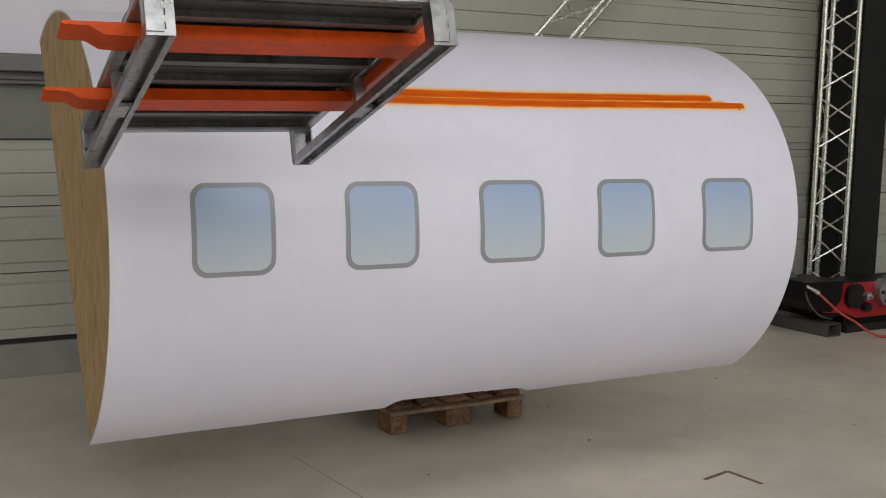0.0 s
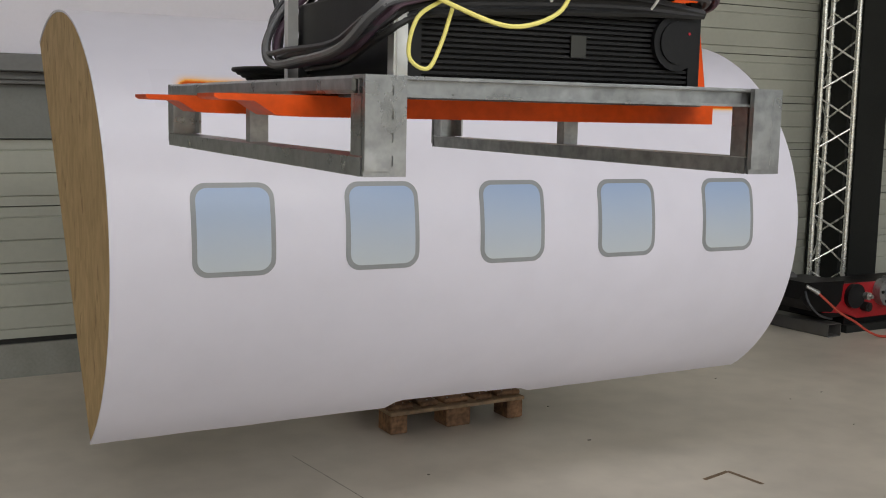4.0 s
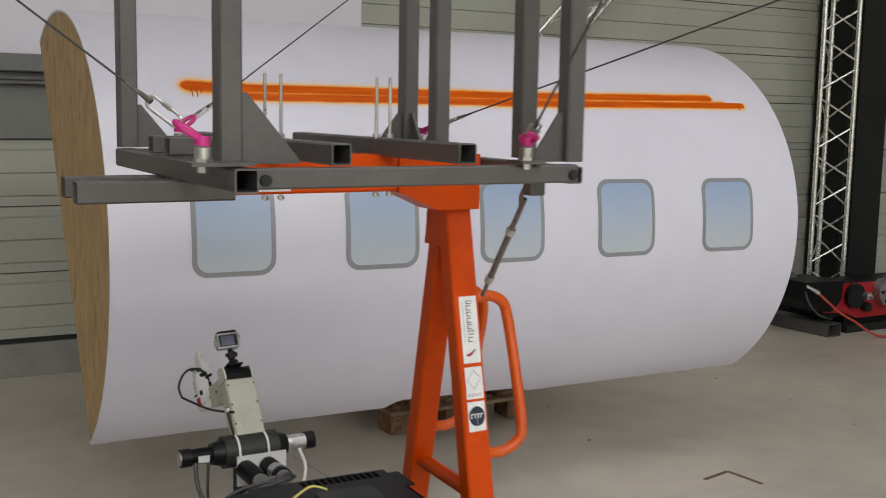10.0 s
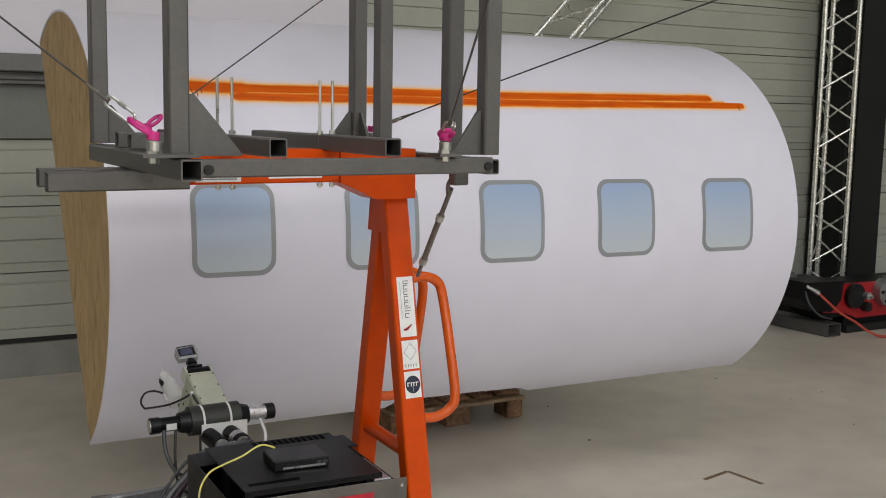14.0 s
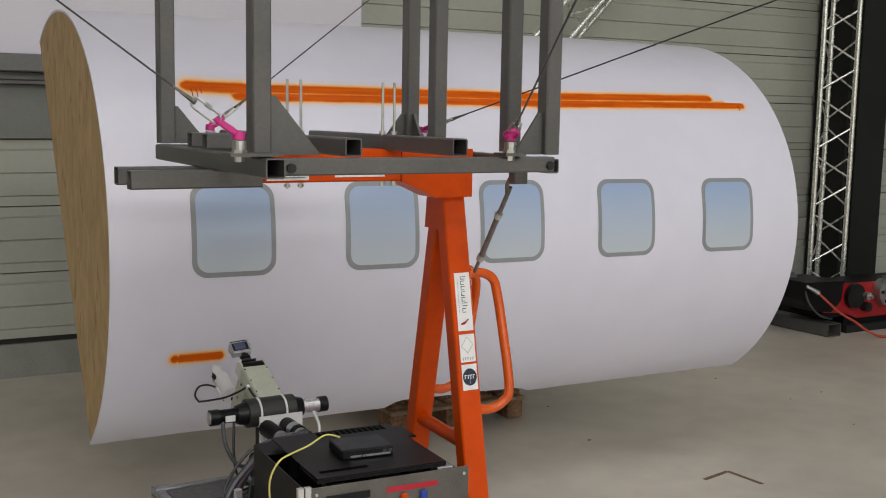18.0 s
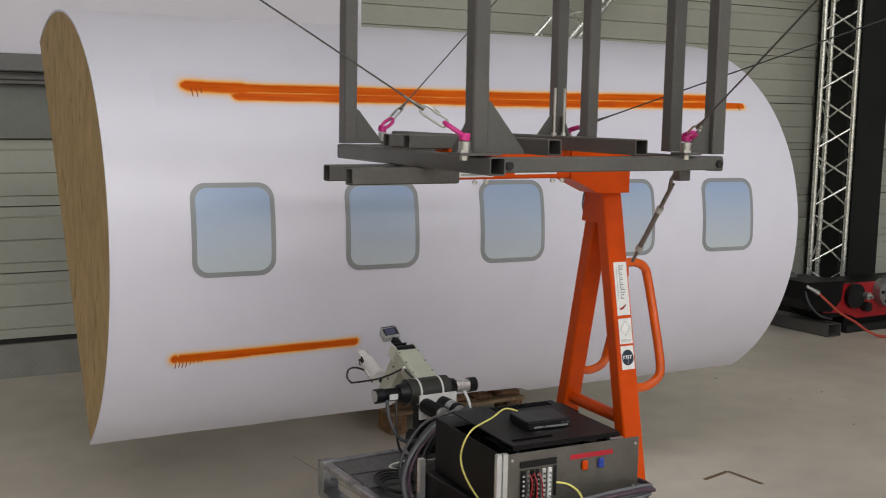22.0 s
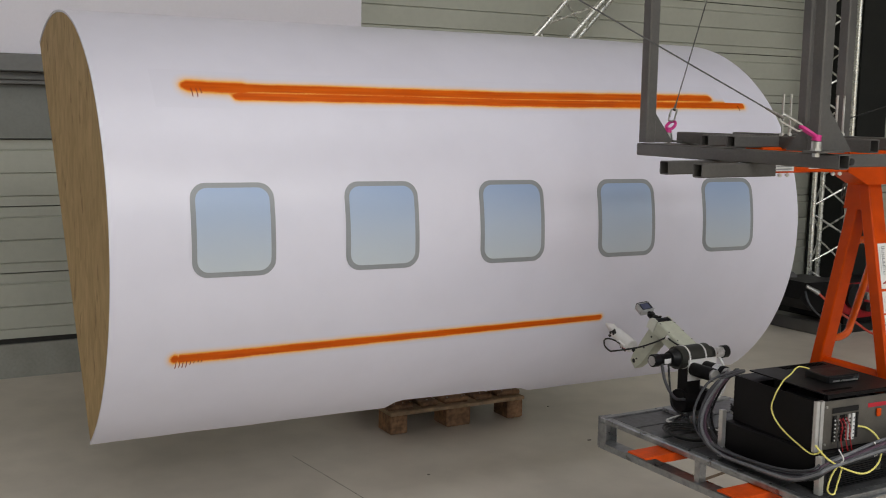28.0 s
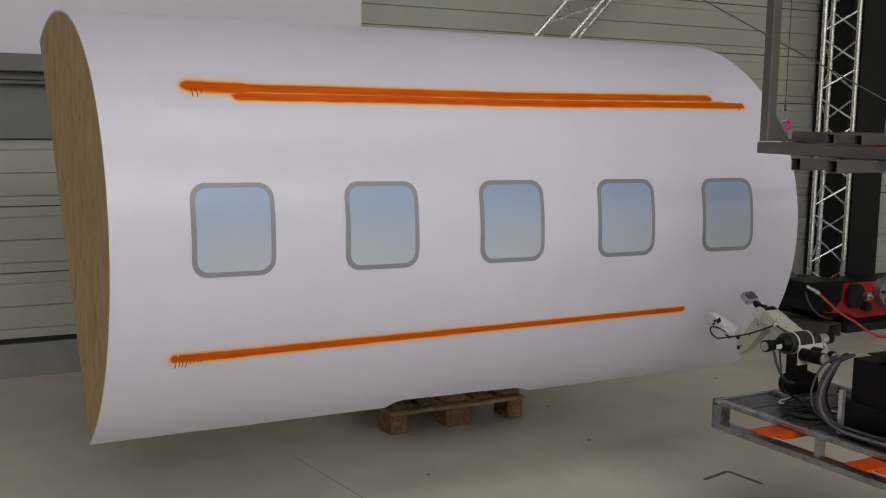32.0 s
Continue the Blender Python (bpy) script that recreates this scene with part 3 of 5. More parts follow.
truss("lattice_truss_tower", ((7.297, 6.217, 0.115), (7.06, 6.36, 0.115), (7.302, 6.493, 0.115)), (0, 0, 1), 5.9, "upright aluminium lattice truss on a dark base plate")
truss("leaning_truss", ((2.136, 6.40, 0.0), (2.431, 6.40, 0.0), (2.612, 6.585, 0.0)), (0.70, 0, 0.71), 5.6, "leaning aluminium lattice truss behind the mock-up", 0.30, 0.12)
tagged(part("truss_base_plate", box(6.9, 7.46, 6.03, 6.62, 0.0, 0.115, 0.006), DARK_STEEL), "black steel base under the truss", "base plate")


def column():
    base = tagged(new("steel_column"), "dark painted steel hall column against the wall", "column", kind="structure")
    part("flange", box(7.50, 7.85, 6.34, 6.36, 0, 7.4), DARK_STEEL, base)
    part("web", box(7.665, 7.685, 6.36, 6.68, 0, 7.4), DARK_STEEL, base)
    part("flange", box(7.50, 7.85, 6.68, 6.70, 0, 7.4), DARK_STEEL, base)
    part("cover_sheet", box(7.44, 7.47, 6.40, 6.76, 0, 7.4), DARK_STEEL, base)


column()


def winch():
    base = tagged(new("cable_winch"), "red and black cable winch on the floor with an orange hose", "winch")
    yf = 5.62
    part("bed", box(6.68, 8.3, yf, 6.02, 0.0, 0.06, 0.004), DARK_STEEL, base)
    part("cover", prism([(6.16, yf, 0.30), (6.22, yf, 0.42), (6.62, yf, 0.41), (6.60, yf, 0.26), (6.50, yf, 0.18), (6.3, yf, 0.2)], (0, 0.38, 0)), BLACK_METAL, base, "black sheet cover")
    side = [(6.42, yf + 0.01, 0.18), (6.52, yf + 0.01, 0.23), (6.61, yf + 0.01, 0.385), (8.3, yf + 0.01, 0.385), (8.3, yf + 0.01, 0.30), (7.9, yf + 0.01, 0.12), (6.8, yf + 0.01, 0.11), (6.65, yf + 0.01, 0.16)]
    part("red_side_plate", prism(side, (0, 0.015, 0)), RED, base, "red painted side plate")
    part("cover", join(box(6.45, 8.3, yf + 0.03, 6.0, 0.125, 0.37, 0.01), box(6.70, 8.3, yf + 0.05, 5.98, 0.0605, 0.124)), BLACK_METAL, base)
    part("cable_drum", rod((6.735, yf - 0.03, 0.29), (6.735, yf + 0.009, 0.29), 0.095, 24), BLACK, base, "black round drum", True)
    part("hub_shaft", join(rod((6.83, yf - 0.07, 0.29), (6.83, yf + 0.009, 0.29), 0.030, 16), rod((6.83, yf - 0.10, 0.29), (6.83, yf - 0.07, 0.29), 0.014, 12)), ZINC, base, "bright metal shaft end", True)
    part("pipe_union", join(rod((6.86, yf - 0.05, 0.20), (6.86, yf + 0.009, 0.20), 0.036, 16), rod((6.86, yf - 0.06, 0.20), (6.86, yf - 0.05, 0.20), 0.022, 12)), DARK_STEEL, base, smooth=True)
    part("bright_wheel", join(rod((7.07, yf - 0.06, 0.31), (7.07, yf + 0.009, 0.31), 0.115, 28), rod((7.07, yf - 0.075, 0.31), (7.07, yf - 0.06, 0.31), 0.06, 20)), GALV, base, "dull metal wheel", True)
    for k in range(6):
        a = math.pi * k / 3
        part("wheel_bolt", rod((7.07 + 0.085 * math.cos(a), yf - 0.07, 0.31 + 0.085 * math.sin(a)), (7.07 + 0.085 * math.cos(a), yf - 0.06, 0.31 + 0.085 * math.sin(a)), 0.012, 8), DARK_STEEL, base)
    part("motor", join(rod((5.95, 5.95, 0.36), (6.4, 5.95, 0.36), 0.095, 20), box(6.05, 6.25, 5.88, 6.02, 0.44, 0.50, 0.01)), MOTOR_GREY, base, "grey electric motor", True)
    hose = [(6.28, yf - 0.06, 0.35), (6.35, yf - 0.10, 0.28), (6.44, yf - 0.14, 0.20), (6.56, yf - 0.18, 0.13), (6.68, yf - 0.22, 0.05), (6.82, yf - 0.25, 0.013), (7.2, yf - 0.26, 0.013), (7.9, yf - 0.2, 0.013)]
    part("hose", pipe(hose, 0.0095, 8), ORANGE_HOSE, base, "orange air hose", True)
    part("hose_fitting", join(rod((6.20, yf - 0.02, 0.40), (6.26, yf - 0.05, 0.365), 0.014, 10), rod((6.26, yf - 0.05, 0.365), (6.285, yf - 0.062, 0.347), 0.018, 10)), ZINC, base, smooth=True)
    part("cable", pipe([(6.2, yf - 0.01, 0.36), (6.2, yf - 0.05, 0.28), (6.27, yf - 0.07, 0.20), (6.40, yf - 0.05, 0.15), (6.5, yf - 0.01, 0.13)], 0.008, 6), RUBBER, base, smooth=True)


ORANGE_HOSE = material("orange_rubber_hose", (0.46, 0.06, 0.035), 0.5)
MOTOR_GREY = material("grey_motor_paint", (0.09, 0.09, 0.095), 0.5, 0.0, 0.3, 12)
winch()
tagged(part("blue_crate", box(5.98, 6.30, 6.2, 6.5, 0.0, 0.26, 0.01), CRATE_BLUE), "small dark blue plastic crate on the floor", "crate")
tagged(part("steel_profile", square_tube((6.455, 6.3, 0.0505), (6.49, 5.57, 0.0505), 0.15, 0.10, 0.006), STEEL), "loose rectangular steel tube lying on the floor", "steel tube")


JOINT = material("floor_joint", (0.40, 0.365, 0.315), 0.8, 0.0, 0.3, 30)
CRUMB = material("grey_crumb", (0.22, 0.2, 0.17), 0.8)


def floor_marks():
    pts = [(3.364, 3.561), (3.543, 3.60), (3.561, 3.398)]
    for i in range(2):
        a, b = Vector((*pts[i], 0.0008)), Vector((*pts[i + 1], 0.0008))
        tagged(part("floor_tape", bar(a + Vector((0, 0, 0.0004 * i)), b + Vector((0, 0, 0.0004 * i)), 0.022, 0.001), TAPE), "strip of brown tape on the concrete floor", "tape", group="tape mark on the floor")
    tagged(part("expansion_joint", join(bar((1.813, 4.689, 0.0002), (1.845, 4.378, 0.0002), 0.005, 0.0008), bar((1.845, 4.378, 0.0002), (1.882, 3.995, 0.0002), 0.006, 0.0008)), JOINT), "thin dark joint in the floor", "floor joint", kind="structure")
    for _ in range(9):
        x, y = random.uniform(1.5, 5.5), random.uniform(2.8, 5.2)
        tagged(part("chip", box(x, x + random.uniform(0.006, 0.02), y, y + random.uniform(0.004, 0.01), 0.0, 0.003), CRUMB), "crumb of debris on the floor", "debris", group="crumbs on the floor")


floor_marks()


# ---- the flying load: frame, crane fork, steel pallet, computers, robot arm
RED_BRIGHT = material("red_can_print", (0.50, 0.012, 0.03), 0.4)
CHEEK = material("pale_cheek_plate", (0.66, 0.67, 0.60), 0.45, 0.0, 0.06, 20)
LOAD = []


def flying(name, label, category, set_at=None):
    base = tagged(new(name), label, category)
    LOAD.append((base, set_at or Matrix()))
    return base


def build_lifting_frame():
    base = flying("lifting_frame", "grey square-tube steel lifting frame hung on steel ropes", "lifting frame")
    w, ws = 0.036, 0.042
    part("side_rail", square_tube((-0.0065, -0.0146, -0.0085), (0.020, 0.875, -0.0085), ws), STEEL, base)
    part("side_rail", square_tube((0.7285, 0.043, -0.0125), (0.755, 0.868, -0.0085), 0.035), STEEL, base)
    for y in (0.0135, 0.848):
        part("cross_rail", square_tube((0.016 if y < 0.1 else 0.040, y, -0.006), (0.698 if y < 0.1 else 0.730, y, -0.006), w), STEEL, base)
    for x, y in ((0.021, 0.85), (-0.006, 0.082), (0.751, 0.804), (0.741, 0.625), (0.722, 0.222), (0.72, 0.054)):
        part("post", square_tube((x, y, 0.0155), (x, y, 1.25), ws, up=(0, 1, 0)), STEEL, base)
    for y in (0.0135, 0.848):
        part("top_rail", square_tube((0.019, y, 1.27), (0.708, y, 1.27), w), STEEL, base)
    for x in (0, 0.727):
        part("top_rail", square_tube((x, -0.006, 1.27), (x, 0.868, 1.27), w), STEEL, base)
    # gusset plates
    def gusset(x, y, dx, dy, h, off=(0, 0)):
        d = Vector((dx, dy, 0))
        n = Vector((0, 0, 1)).cross(d).normalized() * 0.004
        o = Vector((x + off[0], y + off[1], 0.0155))
        part("gusset", prism([o - n, o + d - n, o + d * 0.96 + Vector((0, 0, 0.01)) - n, o + d * 0.12 + Vector((0, 0, h)) - n, o + Vector((0, 0, h)) - n], n * 2), STEEL, base)
    gusset(0.0155, 0.082, 0.115, 0.0, 0.125)
    gusset(0.0, 0.10, 0.0, 0.10, 0.10)
    gusset(0.0425, 0.85, 0.09, 0.0, 0.10)
    gusset(0.6985, 0.054, -0.075, 0.0, 0.10)
    gusset(0.751, 0.7825, 0.0, -0.06, 0.09)
    gusset(0.751, 0.8255, 0.0, 0.04, 0.08)
    gusset(0.7295, 0.804, -0.075, 0.0, 0.09)
    gusset(0.751, 0.646, 0.0, 0.07, 0.07)
    # beams lying across the rails
    for x in (0.2, 0.471):
        part("cross_beam", square_tube((x, 0.052, 0.0325), (x, 0.875, 0.0325), 0.040), STEEL, base)
    for y, x0, x1 in ((0.349, -0.209, 0.098), (0.509, -0.198, 0.098)):
        part("lower_beam", square_tube((x0, y, -0.0505), (x1, y, -0.0505), 0.040, 0.042), STEEL, base)
    for y in (0.415, 0.53):
        part("upper_beam", square_tube((-0.014, y, 0.0335), (0.179, y, 0.0335), 0.036), STEEL, base)
    # clamp rods with nuts
    for x, y in ((0.186, 0.394), (0.2225, 0.396), (0.4545, 0.410), (0.488, 0.410)):
        part("threaded_rod", rod((x, y, -0.080), (x, y, 0.185), 0.0036, 8), ZINC, base)
        part("nut", rod((x, y, 0.053), (x, y, 0.061), 0.008, 6), ZINC, base)
        part("nut", rod((x, y, -0.077), (x, y, -0.070), 0.0075, 6), ZINC, base)
    # end bosses
    for x in (0.030, 0.684):
        part("boss", join(rod((x, -0.012, -0.008), (x, 0.0, -0.008), 0.010, 12), rod((x, -0.0125, -0.008), (x, -0.012, -0.008), 0.006, 12)), STEEL_DARK, base)
    # swivel lifting eyes
    for (x, y), q in zip(EYES, PULLEYS):
        part("eye_plate", box(x - 0.028, x + 0.085 if x < 0 else x + 0.028, y - (0.06 if y > 0.5 else 0.026), y + 0.026, 0.0155, 0.022), STEEL, base)
        part("bolt_barrel", join(rod((x, y, 0.022), (x, y, 0.047), 0.0145, 16), rod((x, y, 0.022), (x, y, 0.028), 0.0165, 6)), ZINC, base, "zinc bolt barrel")
        part("eye_nut", rod((x, y, 0.004), (x, y, 0.0154), 0.011, 6), ZINC, base)
        d = (Vector(q) - Vector((1.2 + x, 2.1 + y, 1.58))).normalized()
        s = Vector((-d.y, d.x, 0)).normalized()
        o = Vector((x, y, 0.058))
        ring = [o + d * (0.002 + (1 - math.cos(a)) * 0.027) + s * math.sin(a) * 0.015 for a in (2 * math.pi * k / 14 for k in range(14))]
        part("swivel_eye", join(pipe(ring, 0.0055, 8, 1, True), rod((x - 0.002, y, 0.049), (x, y, 0.066), 0.013, 14)), PINK, base, "pink swivel lifting eye", True)
    # tension rod with hooks down to the mast
    a, b = Vector((0.705, 0.17, -0.045)), Vector((0.70, 0.345, -0.315))
    d = (b - a)
    part("turnbuckle", join(rod(a + d * 0.40, a + d * 0.80, 0.0075, 12), rod(a + d * 0.1, a + d * 0.42, 0.006, 8), rod(a + d * 0.8, a + d * 0.98, 0.005, 8)), ROD_BROWN, base, "browned steel tension rod", True)
    for s0 in (0.36, 0.80):
        part("collar", rod(a + d * s0, a + d * (s0 + 0.05), 0.0105, 12), ZINC, base, smooth=True)
    part("hook", pipe([a + Vector((0.004, 0, -0.006)), a + Vector((-0.004, 0, 0.008)), a + d * 0.05 + Vector((-0.013, 0, 0)), a + d * 0.10 + Vector((-0.010, 0, 0)), a + d * 0.17], 0.0055, 8), ROD_BROWN, base, smooth=True)
    part("hook_lug", box(0.685, 0.725, 0.14, 0.17, -0.062, -0.0245, 0.003), STEEL, base)
    return base


PULLEYS = [(-2.937, 4.75, 4.718), (-2.535, -5.957, 4.171), (5.493, 5.229, 4.589), (4.935, -5.071, 4.287)]
EYES = [(-0.066, 0.034), (0.574, 0.0), (0.163, 0.902), (0.814, 0.832)]


def build_crane_fork():
    base = flying("crane_fork", "orange crane pallet fork with two sloping legs and grab handles", "crane fork")
    # top beam and head
    part("top_beam", box(0.10, 0.4995, 0.387, 0.467, -0.066, 0.0165, 0.004), ORANGE, base)
    head = [(0.50, 0.385, -0.068), (0.525, 0.385, -0.078), (0.602, 0.385, -0.112), (0.714, 0.385, -0.112), (0.714, 0.385, 0.0165), (0.50, 0.385, 0.0165)]
    part("head", prism(head, (0, 0.09, 0)), ORANGE, base)
    near_top, near_low = Vector((0.674, 0.435, -0.1125)), Vector((0.674, 0.25, -1.0435))
    far_top, far_low = Vector((0.677, 0.463, -0.1125)), Vector((0.696, 0.672, -1.0435))
    part("leg", square_tube(near_top, near_low, 0.068, 0.045, 0.003, (0, 1, 0)), ORANGE, base)
    part("leg", square_tube(far_top, far_low, 0.062, 0.045, 0.003, (0, 1, 0)), ORANGE, base)

    part("head_web", prism([(0.641, 0.415, -0.1125), (0.641, 0.500, -0.1125), (0.641, 0.512, -0.203), (0.641, 0.405, -0.203)], (0.062, 0, 0)), ORANGE, base)

    def at(p, q, z):
        return p + (q - p) * ((z - p.z) / (q.z - p.z))
    part("crossbar", rod(at(near_top, near_low, -0.775) + Vector((0, 0.02, 0)), at(far_top, far_low, -0.775) - Vector((0, 0.02, 0)), 0.019, 14), ORANGE, base, smooth=True)
    for p, q, z0, z1 in ((near_top, near_low, -0.325, -0.682), (far_top, far_low, -0.325, -0.690)):
        u, v = at(p, q, z0), at(p, q, z1)
        o = Vector((0.031, 0, 0))
        path = [u + o, u + Vector((0.074, 0, 0.004)), u + Vector((0.114, 0, -0.012)), u + Vector((0.132, 0, -0.05)), (u + v) / 2 + Vector((0.136, 0, 0)),
                v + Vector((0.134, 0, 0.05)), v + Vector((0.116, 0, 0.012)), v + Vector((0.074, 0, -0.004)), v + o]
        part("handle", pipe(path, 0.0135, 12, 6), ORANGE_GLOSS, base, "glossy orange bent-tube grab handle", True)
    # forks with tapered tips
    for y in (0.262, 0.692):
        prof = [(-0.104, y - 0.045, -1.044), (0.71, y - 0.045, -1.044), (0.71, y - 0.045, -1.073), (0.02, y - 0.045, -1.073), (-0.022, y - 0.045, -1.071), (-0.052, y - 0.045, -1.053), (-0.098, y - 0.045, -1.052), (-0.104, y - 0.045, -1.049)]
        part("fork_tine", prism(prof, (0, 0.09, 0)), ORANGE_WORN, base, "worn orange fork tine")
    part("fork_beam", box(0.655, 0.713, 0.3075, 0.6465, -1.073, -1.046, 0.004), ORANGE, base)
    # spring safety hook on the head
    part("snap_hook", pipe([(0.652, 0.50, -0.10), (0.660, 0.53, -0.125), (0.668, 0.545, -0.155), (0.675, 0.55, -0.175), (0.668, 0.535, -0.16), (0.658, 0.52, -0.125)], 0.003, 6), STEEL, base, smooth=True)
    # type plate on the top beam
    part("type_plate", box(0.13, 0.24, 0.3855, 0.387, -0.060, -0.020), LABEL_WHITE, base, "white type plate with unreadable lines")
    for k in range(4):
        part("type_line", box(0.137, 0.23, 0.3847, 0.3853, -0.055 + 0.008 * k, -0.0515 + 0.008 * k), INK_GREY, base)
    part("type_mark", box(0.104, 0.126, 0.3855, 0.387, -0.06, -0.03), RED, base)
    part("maker_bar", box(0.31, 0.45, 0.3855, 0.387, -0.054, -0.034), LABEL_WHITE, base, "white lettering drawn as a bar")

    # stickers on the front of the near leg
    d = (near_low - near_top).normalized()
    n = Vector((1, 0, 0)).cross(d).normalized()
    if n.y > 0:
        n = -n
    s = Vector((1, 0, 0))

    def face(z, u, lift):
        c = at(near_top, near_low, z)
        return c + s * u + n * (0.0226 + lift)

    def sticker(name, z0, z1, u0, u1, lift, mat, label=""):
        pts = [face(z0, u0, lift), face(z0, u1, lift), face(z1, u1, lift), face(z1, u0, lift)]
        return part(name, prism(pts, n * 0.0005), mat, base, label)
    sticker("sticker", -0.319, -0.472, -0.0205, 0.0265, 0.0002, LABEL_WHITE, "white sticker with a thin vertical dark word and a red mark")
    sticker("sticker", -0.481, -0.554, -0.0205, 0.0265, 0.0002, LABEL_WHITE, "white sticker with a thin diamond outline")
    sticker("sticker", -0.560, -0.6275, -0.0205, 0.0265, 0.0002, LABEL_WHITE, "white sticker with a round navy emblem")
    # the word as thin plain strokes, two for each character
    zc = -0.329
    for k, (lng, lo, hi) in enumerate(((0.008, -0.003, 0.013), (0.0115, -0.003, 0.009), (0.0105, -0.003, 0.009), (0.0115, -0.003, 0.009), (0.0115, -0.003, 0.009), (0.004, -0.003, 0.014), (0.004, -0.003, 0.014), (0.0115, -0.003, 0.009))):
        sticker("logo_stroke", zc, zc - 0.0019, lo, hi, 0.0008, INK_SLATE)
        if lng > 0.005:
            sticker("logo_stroke", zc - lng + 0.0019, zc - lng, lo, hi - 0.001, 0.0008, INK_SLATE)
            sticker("logo_stroke", zc - 0.0019, zc - lng + 0.0019, lo, lo + 0.0018, 0.0008, INK_SLATE)
        zc -= lng + 0.0032
    sticker("logo_line", -0.332, -0.425, -0.0125, -0.0118, 0.0008, INK_GREY)
    # red flick with a dark tip
    for k in range(7):
        a = radians(12 * k)
        sticker("logo_flick", -0.441 - 0.009 * math.sin(a) * 1.2, -0.4445 - 0.010 * math.sin(a) * 1.2 - 0.001 * min(k, 6 - k), 0.010 - 0.0035 * k, 0.0138 - 0.0035 * k, 0.0008, RED if k else INK_SLATE)
    cz, r, uc = -0.510, 0.0185, 0.003
    dia = [(0, r * 1.15), (r, 0.002), (0, -r * 1.15), (-r, -0.002)]
    for i in range(4):
        (u0, v0), (u1, v1) = dia[i], dia[(i + 1) % 4]
        part("logo_line", rod(face(cz + v0, uc + u0, 0.0008), face(cz + v1, uc + u1, 0.0008), 0.0006, 5), INK_GREY, base)
    for k in range(5):
        sticker("logo_stroke", -0.5415, -0.549, -0.0145 + 0.0076 * k, -0.0125 + 0.0076 * k, 0.0008, INK_GREY)
        sticker("logo_stroke", -0.5415, -0.543, -0.0125 + 0.0076 * k, -0.0105 + 0.0076 * k, 0.0008, INK_GREY)
    cz = -0.5935
    part("emblem", prism([face(cz + 0.0225 * math.sin(a), uc + 0.0215 * math.cos(a), 0.0008) for a in (2 * math.pi * k / 28 for k in range(28))], n * 0.0004), INK_BLUE, base, "round navy emblem")
    for u, wd in ((-0.0165, 0.0085), (-0.0065, 0.006), (0.001, 0.006), (0.0085, 0.008)):
        sticker("emblem_stroke", cz + 0.0062, cz + 0.0038, uc + u, uc + u + wd, 0.0014, LABEL_WHITE)
        sticker("emblem_stroke", cz + 0.0038, cz - 0.0045, uc + u, uc + u + 0.0026, 0.0014, LABEL_WHITE)
    sticker("emblem_stroke", cz - 0.006, cz - 0.018, uc - 0.001, uc + 0.001, 0.0014, INK_GREY)
    return base


def runner_mesh(x, y0, y1, zb):
    """A folded channel, open below, with lips turned in along both edges."""
    prof = [(0.0, 0.02), (0.056, 0.02), (0.056, -0.003), (0.043, -0.003), (0.043, 0.0), (0.0525, 0.0), (0.0525, 0.0165), (0.0035, 0.0165), (0.0035, 0.0), (0.013, 0.0), (0.013, -0.003), (0.0, -0.003)]
    return prism([(x + a, y0 + 0.005, zb + b) for a, b in prof], (0, y1 - y0 - 0.01, 0))


